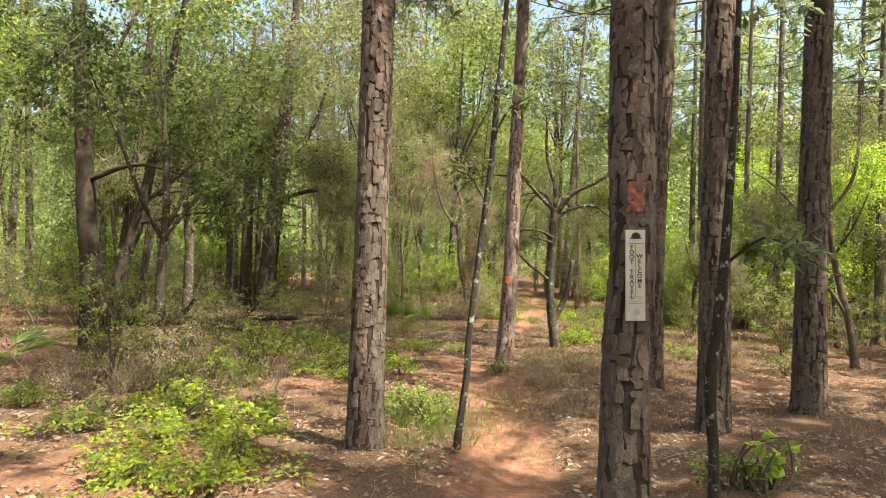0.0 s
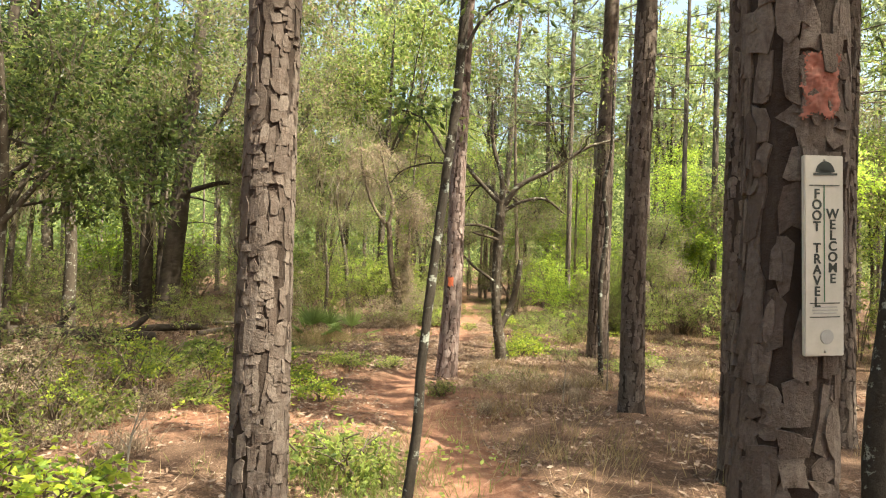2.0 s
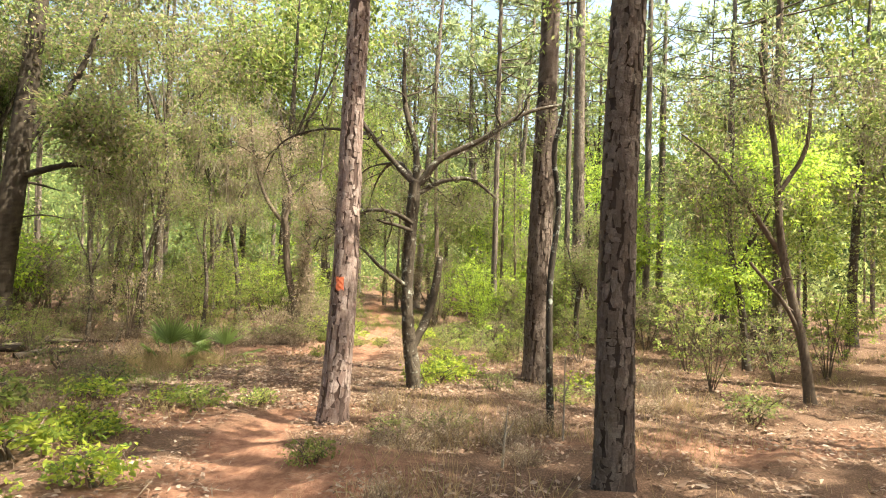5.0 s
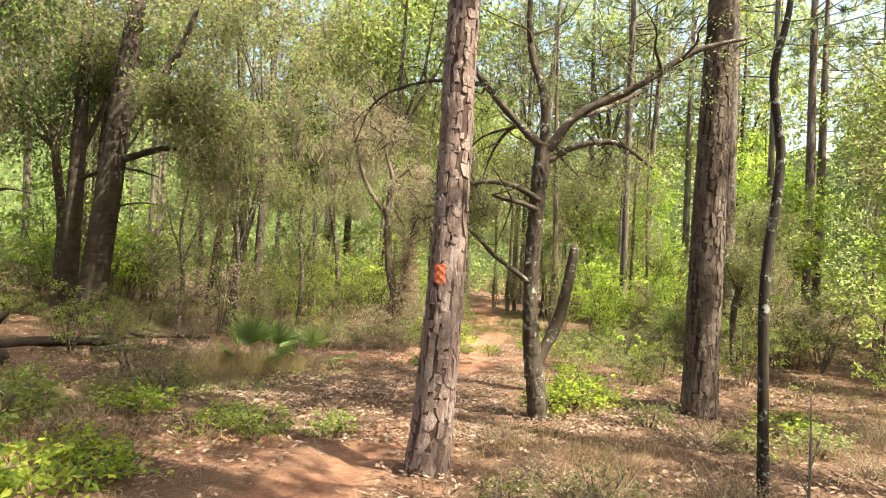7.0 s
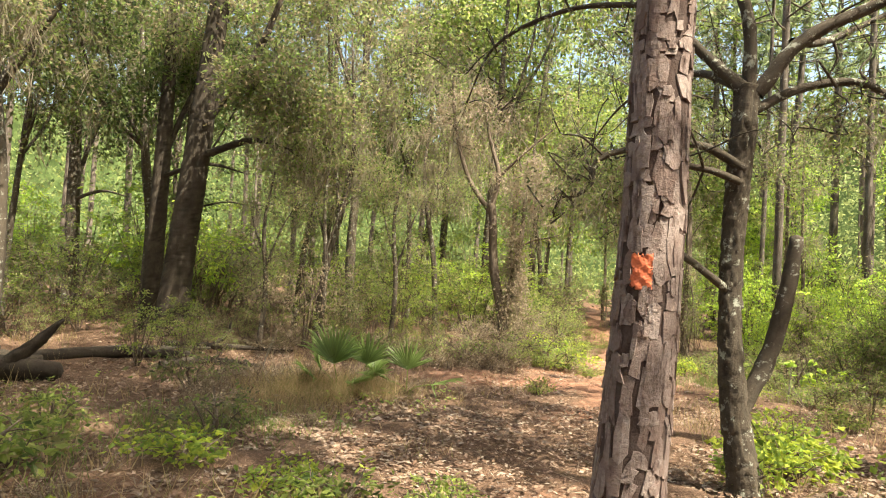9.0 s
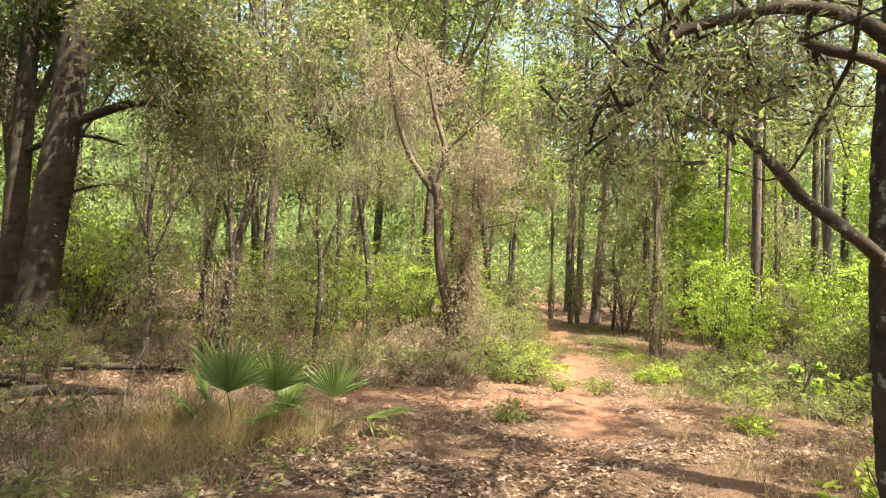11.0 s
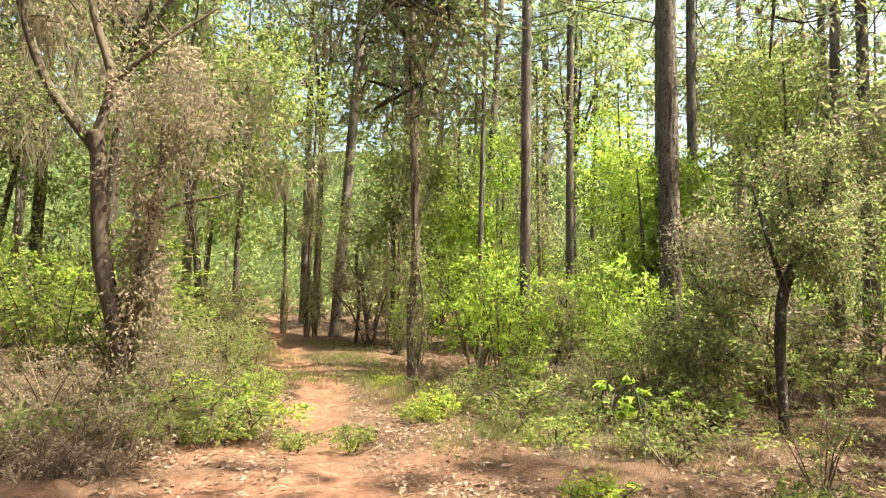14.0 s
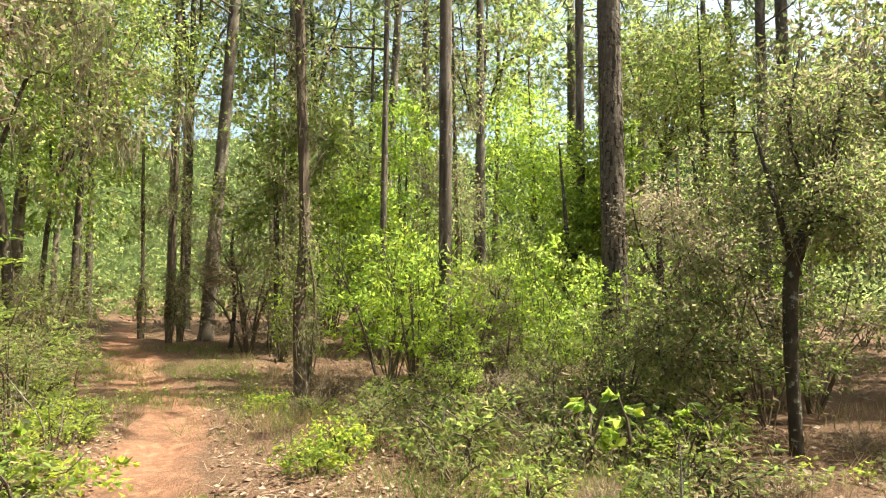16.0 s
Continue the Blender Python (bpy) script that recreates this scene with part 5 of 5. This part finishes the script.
palmetto((-1.32, 16.95), [(0.1, -1.9, 0.4, 0.6, 1.4), (0.2, -2.9, 0.3, 0.4, 1.15), (0.3, -2.6, 0.2, 0.36, 0.8), (0.25, 2.0, 0.34, 0.36, 1.0), (0.28, -0.6, 0.16, 0.34, 0.6)], 501, "palmetto with upright pale-lit fan leaves beside the trail")
palmetto((-0.98, 17.1), [(0.06, -1.4, 0.36, 0.46, 1.45), (0.2, -0.9, 0.22, 0.3, 0.9), (0.16, 1.2, 0.26, 0.3, 1.0)], 502, "palmetto with dark green fan leaves")
palmetto((-0.45, 17.2), [(0.05, -1.5, 0.32, 0.42, 1.45), (0.35, -0.3, 0.16, 0.42, 0.35), (0.3, -2.5, 0.2, 0.34, 0.6)], 503, "palmetto with a folded dark green fan")
palmetto((-5.35, 7.5), [(0.35, 0.0, 0.45, 0.5, 0.5), (0.3, 1.2, 0.5, 0.45, 0.6), (0.3, -1.2, 0.4, 0.45, 0.6), (0.2, 3.0, 0.55, 0.45, 0.9)], 504, "palmetto clump with spreading pale fan leaves")

# ---- fallen wood ----
def fallen(pts, bark, label, name="fallen_log", seed=1, amp=0.016):
    x0, y0 = pts[0][:2]
    ob = new(name, limb_mesh(name, [tube([(x - x0, y - y0, gz(x, y) + h - gz(x0, y0), r) for x, y, h, r in pts], 14 if pts[0][3] > 0.04 else 7, 0.08, amp if pts[0][3] > 0.04 else 0, 0.06, 0.15, seed)], bark))
    ob.location = (x0, y0, gz(x0, y0))
    return tagged(ob, label, "log" if name == "fallen_log" else "branch")


fallen([(-9.5, 16.6, 0.12, 0.15), (-8.2, 16.6, 0.16, 0.13), (-7.0, 16.9, 0.13, 0.14), (-5.6, 17.3, 0.1, 0.07)], M_DARK, "dark rotting log lying in shade on the forest floor", amp=0.03)
fallen([(-6.2, 17.6, 0.08, 0.1), (-5.2, 18.2, 0.1, 0.085), (-4.2, 18.9, 0.08, 0.05)], M_DARK, "thin dark fallen trunk on brown litter", seed=2)
fallen([(-6.4, 16.0, 0.08, 0.13), (-5.5, 16.3, 0.16, 0.15), (-4.75, 16.5, 0.1, 0.1)], M_DARK, "rotten dark stump end half sunk in litter", seed=12, amp=0.03)
fallen([(-5.5, 16.2, 0.05, 0.1), (-5.1, 16.4, 0.4, 0.08), (-4.75, 16.5, 0.75, 0.02)], M_DARK, "pointed dark splinter of a broken stump", "fallen_branch", 13, 0.02)
fallen([(-4.2, 17.9, 0.04, 0.07), (-3.7, 18.3, 0.1, 0.06), (-3.0, 18.7, 0.05, 0.03)], M_DARK, "short dark rotten branch in the litter", "fallen_branch", 14, 0.02)
fallen([(-5.9, 18.9, 0.05, 0.05), (-5.2, 19.2, 0.12, 0.045), (-4.3, 19.8, 0.1, 0.02)], M_DEADWOOD, "weathered grey branch on the ground", "fallen_branch", 3)
fallen([(-4.6, 20.4, 0.02, 0.05), (-4.3, 20.5, 0.3, 0.03), (-4.25, 20.5, 0.55, 0.012)], M_DARK, "broken dark stub sticking up from the litter", "fallen_branch", 4)
fallen([(-5.6, 20.6, 0.05, 0.06), (-4.2, 20.2, 0.1, 0.05), (-3.0, 20.4, 0.05, 0.02)], M_DARK, "dark fallen branch in the shade", "fallen_branch", 5)
fallen([(-7.4, 17.0, 0.05, 0.07), (-7.0, 17.2, 0.35, 0.06), (-6.7, 17.1, 0.7, 0.03)], M_DARK, "dark broken stump leaning in the shade", "fallen_branch", 9, 0.02)
fallen([(2.2, 22.6, 0.02, 0.008), (2.3, 22.3, 0.25, 0.007), (2.05, 22.9, 0.6, 0.004)], M_DEADWOOD, "bare grey twig leaning over the trail", "fallen_branch", 6)
fallen([(1.35, 3.9, 0.02, 0.006), (1.2, 3.8, 0.3, 0.005), (1.12, 3.7, 0.5, 0.003)], M_DEADWOOD, "thin pale twig arching by the sign tree", "fallen_branch", 7)
for i, (x, y, dx, h) in enumerate(((-2.35, 17.0, 0.18, 0.75), (-3.9, 8.6, 0.2, 1.1), (-1.55, 9.8, 0.05, 0.45), (3.25, 10.3, 0.02, 0.9), (-2.6, 12.6, -0.1, 0.6), (2.4, 9.6, 0.05, 0.5), (-1.75, 6.6, 0.12, 0.6), (5.0, 18.6, 0.05, 0.55))):
    ob = new("dead_sapling", limb_mesh("dead_sapling", [tube([(0, 0, -0.03, 0.011), (dx * 0.3, 0, h * 0.5, 0.008), (dx, 0.03, h, 0.003)], 6, 0.1, 0, seed=i), tube([(dx * 0.3, 0, h * 0.5, 0.006), (dx * 0.3 + 0.1, 0.02, h * 0.8, 0.002)], 4, 0.1, 0, seed=i), tube([(dx * 0.2, 0, h * 0.35, 0.005), (dx * 0.2 - 0.12, 0.03, h * 0.55, 0.002)], 4, 0.1, 0, seed=i)], M_DEADWOOD))
    ob.location = (x, y, gz(x, y))
    tagged(ob, "bare dead sapling stem with short twigs", "dead sapling")

# ---- grass, litter ----
def open_spots(n, rng, x0, x1, y0, y1, off_trail=0.0):
    x, y = rng.uniform(x0, x1, n), rng.uniform(y0, y1, n)
    keep = np.abs(x - trail_x(y)) > off_trail
    return x[keep], y[keep]


def tufts(name, spots, per, length, material, seed, label, width=0.006, lean=0.5, r=0.1):
    rng = np.random.default_rng(seed)
    x, y = spots
    n = len(x)
    bx = np.repeat(x, per) + rng.normal(size=n * per) * r
    by = np.repeat(y, per) + rng.normal(size=n * per) * r
    d = unit(np.stack([rng.normal(size=n * per) * lean, rng.normal(size=n * per) * lean, np.ones(n * per)], -1))
    L = np.repeat(rng.uniform(0.5, 1.2, n), per) * length
    c = np.stack([bx, by, height(bx, by)], -1) + d * (L * 0.42)[:, None]
    v, q = blades(c, d, 1.0, width, rng, 0.3, 0.05)
    v = c[:, None, :] + (v.reshape(-1, 4, 3) - c[:, None, :]) * np.where(np.arange(4)[None, :, None] % 2 == 0, L[:, None, None], 1.0)
    ob = new(name, from_arrays(name, v.reshape(-1, 3), q, material, smooth=False))
    return tagged(ob, label, "grass", kind="stuff")


rng = np.random.default_rng(91)
def around(centres, per, r):
    c = np.repeat(np.array(centres, float), per, 0)
    c = c + rng.normal(size=c.shape) * r
    return c[:, 0], c[:, 1]


tufts("dry_grass", around([(-1.7, 15.5), (-1.9, 16.3), (1.8, 10.6), (2.7, 10.9), (2.2, 12.3), (-2.2, 17.8), (-1.9, 16.6), (-1.5, 16.9), (-1.2, 16.8), (-0.9, 17.0), (-1.7, 17.3), (-2.5, 17.1), (0.6, 22.0), (1.1, 21.9), (5.3, 20.9), (6.4, 21.6), (5.9, 22.9), (4.4, 22.6), (7.0, 20.9), (-2.0, 16.8), (-1.3, 17.3), (-1.0, 16.7), (0.6, 21.4), (0.2, 20.9), (1.0, 21.3), (-1.6, 12.0), (-2.1, 10.9), (4.0, 10.0), (5.5, 12.0), (1.4, 8.7), (-0.2, 7.1), (1.8, 7.0), (5.0, 22.0), (5.6, 21.0), (-0.7, 20.9), (-2.0, 20.5), (6.3, 20.8), (3.5, 16.0)], 22, 0.4), 14, 0.3, M_DRY, 1, "tufts of dry tan grass and dead stems")
tufts("dry_grass_far", open_spots(900, rng, -14, 18, 12, 30, 1.0), 12, 0.3, M_DRY, 2, "dry tan undergrowth between the trees", 0.009)
tufts("dead_thatch", around([(-1.75, 16.9), (-1.55, 16.75), (-1.95, 17.1), (-1.2, 16.75), (-0.85, 16.9)], 16, 0.16), 16, 0.42, M_DRY, 7, "heap of dead tan fronds and straw around the palmettos", 0.01, 0.9)
tufts("green_grass", around([(4.3, 22.0), (4.6, 23.2), (4.7, 24.6), (5.0, 26.4), (4.9, 27.6), (3.3, 24.5), (3.3, 27.5), (5.2, 20.2), (4.2, 20.0), (3.2, 29.5), (5.4, 30.5), (-0.2, 6.4), (0.0, 6.0), (-1.6, 15.0), (-2.2, 14.4), (-3.0, 13.6), (5.9, 19.4)], 34, 0.42), 14, 0.24, M_GRASS, 3, "patches of green and yellow grass beside the trail")
tufts("sparse_grass", open_spots(700, rng, -6, 9, 2.5, 20, 0.7), 6, 0.17, M_DRY, 4, "sparse blades of dry grass in the litter", 0.005)


def litter(name, n, box, seed, length, width, off, label, material=None, lift=0.012):
    rng = np.random.default_rng(seed)
    x, y = open_spots(n, rng, *box, off)
    k = 0.5 + 0.5 * np.sin(x * 1.9 + 1.2 * np.sin(y * 1.3)) * np.sin(y * 2.1 + x * 0.7)
    m = rng.random(len(x)) < 0.25 + 0.75 * k
    x, y = x[m], y[m]
    a = rng.uniform(0, 6.28, len(x))
    d = np.stack([np.cos(a), np.sin(a), rng.normal(size=len(x)) * 0.2], -1)
    c = np.stack([x, y, height(x, y) + lift + 0.012 * rng.random(len(x))], -1)
    n_ = len(x)
    d = unit(d)
    s = unit(np.cross(d, np.array([0, 0, 1.0]) + rng.normal(size=(n_, 3)) * 0.35))
    up = np.cross(s, d)
    L, W = (length * rng.uniform(0.6, 1.3, n_))[:, None], (width * rng.uniform(0.6, 1.2, n_))[:, None]
    v = np.stack([c - d * L / 2, c - s * W / 2 + up * W * 0.2, c + d * L / 2 + up * W * 0.15, c + s * W / 2 + up * W * 0.2], 1).reshape(-1, 3)
    ob = new(name, from_arrays(name, v, np.arange(4 * n_).reshape(-1, 4), material or M_LITTER, smooth=False))
    return tagged(ob, label, "leaf litter", kind="stuff")


litter("leaf_litter", 80000, (-6, 9, 2.5, 24), 11, 0.06, 0.032, 0.35, "fallen brown leaves strewn over the forest floor")
litter("trodden_leaves", 22000, (-1.6, 4.2, 12.6, 17.2), 15, 0.056, 0.03, 0.0, "thick brown leaf litter lying across the trail")
litter("pine_straw", 40000, (-5, 8, 2.5, 22), 12, 0.16, 0.005, 0.15, "reddish pine needles scattered on sand")
litter("leaf_litter_far", 22000, (-16, 20, 8, 36), 13, 0.1, 0.055, 1.0, "brown leaf litter between the far trees")

litter("fallen_twigs", 6000, (-5, 9, 2.5, 26), 16, 0.3, 0.008, 0.3, "grey and brown twigs lying on the litter", M_STALK, 0.016)


def ground_cover(name, centres, per, r, leaf_len, material, seed, label, high=0.16):
    """Low broad-leaved seedlings: loose leaves held just over the floor."""
    rng = np.random.default_rng(seed)
    c = np.repeat(np.array(centres, float), per, 0)
    c = c + rng.normal(size=c.shape) * r
    tuft = np.repeat(c, 7, 0) + rng.normal(size=(len(c) * 7, 2)) * 0.05
    z = height(tuft[:, 0], tuft[:, 1]) + np.repeat(rng.uniform(0.03, high, len(c)), 7) + rng.normal(size=len(tuft)) * 0.02
    p = np.stack([tuft[:, 0], tuft[:, 1], np.maximum(z, height(tuft[:, 0], tuft[:, 1]) + 0.015)], -1)
    d = rng.normal(size=p.shape) * np.array([1, 1, 0.25])
    ob = new(name, leaves_mesh(name, p, d, leaf_len, leaf_len * 0.6, material, seed, 0.15, 0.2, 2.0))
    return tagged(ob, label, "ground cover", kind="stuff")


ground_cover("ground_cover", [(-2.0, 4.0), (-1.5, 3.6), (-2.5, 5.0), (-1.7, 5.6), (-2.9, 6.1), (-1.2, 4.4), (-3.4, 5.2), (-1.5, 9.0), (-0.7, 9.4), (-1.1, 11.6), (-0.7, 12.8), (5.0, 19.2), (5.6, 20.6), (4.6, 21.6), (6.4, 19.2), (2.2, 23.2), (2.5, 24.0), (5.2, 22.4), (3.2, 14.4), (6.9, 18.6)], 16, 0.3, 0.055, M_YELLOW, 21, "low seedlings with bright yellow-green leaves")
ground_cover("shade_seedlings", [(-0.2, 6.5), (0.0, 6.1), (-3.0, 7.0), (-4.0, 7.6), (-2.4, 8.6), (-3.2, 9.6), (-4.6, 9.0), (-2.6, 13.6), (-3.2, 13.0), (-2.0, 14.6), (-1.2, 15.6), (-0.4, 16.2), (5.2, 13.0), (6.0, 14.0), (4.6, 16.6), (5.6, 17.6), (7.5, 16.5), (8.0, 15.0), (4.0, 24.5), (4.8, 25.6), (3.0, 26.4), (5.2, 27.0), (6.6, 21.6), (7.6, 21.4), (-4.5, 15.5), (-5.5, 13.5)], 16, 0.42, 0.05, M_LEAF, 22, "green seedlings scattered in the litter", 0.2)

# ---- distant woods ----
def far_woods():
    rng = np.random.default_rng(31)
    n = 105000
    a = np.where(rng.random(n) < 0.82, rng.uniform(0.2, 2.5, n), rng.uniform(0, 2 * math.pi, n))
    d = rng.uniform(34, 64, n)
    x, y = 3 + d * np.cos(a), 12 + d * np.sin(a)
    z = height(x, y) + rng.uniform(0, 1, n) ** 1.7 * (20 + 4 * np.sin(a * 9) + 3 * np.sin(a * 23 + 1)) * d / 50
    c = np.stack([x, y, z], -1)
    lump = np.sin(x * 0.9 + z * 1.1) * np.sin(y * 0.8 - z * 0.7) + 0.5 * np.sin(x * 2.1 + y * 1.7 + z * 1.9)
    c = c[lump > -0.45]
    dirs = rng.normal(size=c.shape) + np.array([0, 0, -0.4])
    ob = new("far_woods", leaves_mesh("far_woods", c, dirs, 0.37, 0.19, M_FAR, 32, facing=0.2))
    tagged(ob, "distant sunlit green woodland between the trunks", "woodland", kind="stuff")


far_woods()


def backdrop():
    """The dim edge of the forest far off, all round."""
    m, nt, p, out = mat("far_forest_edge")
    tex = nt.nodes.new("ShaderNodeTexCoord").outputs["Object"]
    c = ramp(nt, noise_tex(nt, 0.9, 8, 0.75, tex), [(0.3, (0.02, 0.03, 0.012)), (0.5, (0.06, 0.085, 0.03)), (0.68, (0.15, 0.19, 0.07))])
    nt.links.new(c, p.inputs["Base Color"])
    p.inputs["Roughness"].default_value = 1.0
    p.inputs["Specular IOR Level"].default_value = 0.0
    n, k = 240, 4
    a = np.linspace(0, 2 * math.pi, n, endpoint=False)
    top = 19 + 1.6 * np.sin(a * 13) + 1.2 * np.sin(a * 29 + 1) + 0.8 * np.sin(a * 61 + 2) + 0.8 * np.random.default_rng(3).normal(size=n)
    V = []
    for j in range(k):
        f = j / (k - 1)
        r = 76 + 1.5 * np.sin(a * 17 + j) + 3 * f
        x, y = 3 + r * np.cos(a), 12 + r * np.sin(a)
        V.append(np.stack([x, y, height(x, y) - 0.5 + f * top], -1))
    i, j = np.meshgrid(np.arange(k - 1), np.arange(n), indexing="ij")
    j2 = (j + 1) % n
    q = np.stack([i * n + j, i * n + j2, (i + 1) * n + j2, (i + 1) * n + j], -1).reshape(-1, 4)
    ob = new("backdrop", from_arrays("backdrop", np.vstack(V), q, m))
    tagged(ob, "dim green edge of distant forest", "forest", kind="structure")


backdrop()

# ---- trail sign and blazes ----
def block(w, h, d, bevel=0.0):
    bm = bmesh.new()
    bmesh.ops.create_cube(bm, size=1, matrix=Matrix.Diagonal((w, d, h, 1)))
    if bevel:
        bmesh.ops.bevel(bm, geom=bm.edges[:], offset=bevel, segments=2, affect="EDGES")
    return bm


def bm_part(name, bm, material, parent, at=(0, 0, 0), label=""):
    me = bpy.data.meshes.new(name)
    bm.to_mesh(me)
    bm.free()
    me.materials.append(material)
    ob = part(name, me, parent, label)
    ob.location = at
    return ob


def lettering(name, text, size, at, parent, material, line=0.8):
    cu = bpy.data.curves.new(name, "FONT")
    cu.body, cu.size, cu.align_x, cu.align_y, cu.space_line, cu.extrude, cu.offset = text, size, "CENTER", "TOP", line, 0.0006, 0.0007
    cu.materials.append(material)
    ob = new(name, cu)
    ob.parent = parent
    ob.location = at
    ob.rotation_euler = (radians(90), 0, 0)
    return ob


sign = thing("trail_sign", (0.985, 3.222, 1.442), "narrow cream trail sign with black upright lettering nailed to a pine", "sign")
sign.rotation_euler = (0, radians(-1.5), radians(3))
bm_part("board", block(0.102, 0.465, 0.012, 0.002), M_BOARD, sign)
F_Y = -0.0068
for w, h, x, z, m in ((0.078, 0.0022, 0, 0.163, M_PRINT), (0.0022, 0.27, -0.001, 0.028, M_PRINT_GREEN), (0.078, 0.0022, 0, -0.11, M_PRINT), (0.078, 0.0022, 0, -0.142, M_PRINT)):
    bm_part("printed_line", block(w, h, 0.0012), m, sign, (x, F_Y, z))
for z, w in ((-0.119, 0.064), (-0.126, 0.066), (-0.133, 0.06)):
    bm_part("small_print", block(w, 0.0028, 0.001), M_GREY, sign, (0, F_Y, z))
lettering("lettering", "F\nO\nO\nT\n \nT\nR\nA\nV\nE\nL", 0.031, (-0.02, F_Y, 0.158), sign, M_PRINT, 0.81)
lettering("lettering", "W\nE\nL\nC\nO\nM\nE", 0.031, (0.021, F_Y, 0.112), sign, M_PRINT, 0.81)


def emblem():
    bm = bmesh.new()
    bmesh.ops.create_cone(bm, cap_ends=True, segments=24, radius1=0.017, radius2=0.017, depth=0.0012, matrix=Matrix.Rotation(radians(90), 4, "X"))
    return bm


bm_part("round_emblem", emblem(), M_GREY, sign, (0.005, F_Y, -0.188))
bm = bmesh.new()
for i in range(13):
    a = radians(-78 + 13 * i)
    m = Matrix.Translation((math.sin(a) * 0.012, 0, math.cos(a) * 0.012)) @ Matrix.Rotation(a, 4, "Y") @ Matrix.Diagonal((0.006, 0.001, 0.024 * (1.25 - abs(i - 6) * 0.03), 1))
    bmesh.ops.create_cube(bm, size=1, matrix=m)
bm_part("sunburst_mark", bm, M_PRINT, sign, (0.002, F_Y, 0.192))
bm_part("mark_base", block(0.062, 0.005, 0.0012), M_PRINT, sign, (0.002, F_Y - 0.0006, 0.189))
for z in (0.222, -0.222):
    b = bmesh.new()
    bmesh.ops.create_uvsphere(b, u_segments=10, v_segments=6, radius=0.003)
    bm_part("nail", b, M_GREY, sign, (0, F_Y, z))


def blaze(parent, centre, r, w, h, facing, material, seed, label):
    """A rough patch of paint that follows the bark's curve."""
    rng = np.random.default_rng(seed)
    nu, nv = 30, 44
    U, V = np.meshgrid(np.linspace(-1, 1, nu), np.linspace(-1, 1, nv))
    a = facing + U * (w / 2) / r
    rad = r + 0.013 + 0.003 * np.sin(V * 9 + seed) * np.sin(U * 5) + 0.003 * rng.normal(size=U.shape) * 0.4
    P = np.stack([centre[0] + rad * np.cos(a), centre[1] + rad * np.sin(a), centre[2] + V * h / 2], -1).reshape(-1, 3)
    i, j = np.meshgrid(np.arange(nv - 1), np.arange(nu - 1), indexing="ij")
    q = np.stack([i * nu + j, i * nu + j + 1, (i + 1) * nu + j + 1, (i + 1) * nu + j], -1).reshape(-1, 4)
    uc, vc = U[:-1, :-1].ravel(), V[:-1, :-1].ravel()
    edge = np.maximum(np.abs(uc), np.abs(vc)) + 0.1 * np.sin(uc * 5 + seed) * np.sin(vc * 6 + 1) + 0.05 * rng.normal(size=len(uc))
    q = q[edge < 0.85]
    part("paint_blaze", from_arrays("paint_blaze", P, q, material), parent, label)


blaze(SIGN_PINE, (0.012, 0, 1.98), 0.112, 0.09, 0.17, radians(-97), M_BLAZE_OLD, 3, "faded red paint blaze")
blaze(BLAZE_PINE, (0.08, 0, 1.58), 0.135, 0.095, 0.17, radians(-116), M_BLAZE, 5, "bright orange paint blaze")
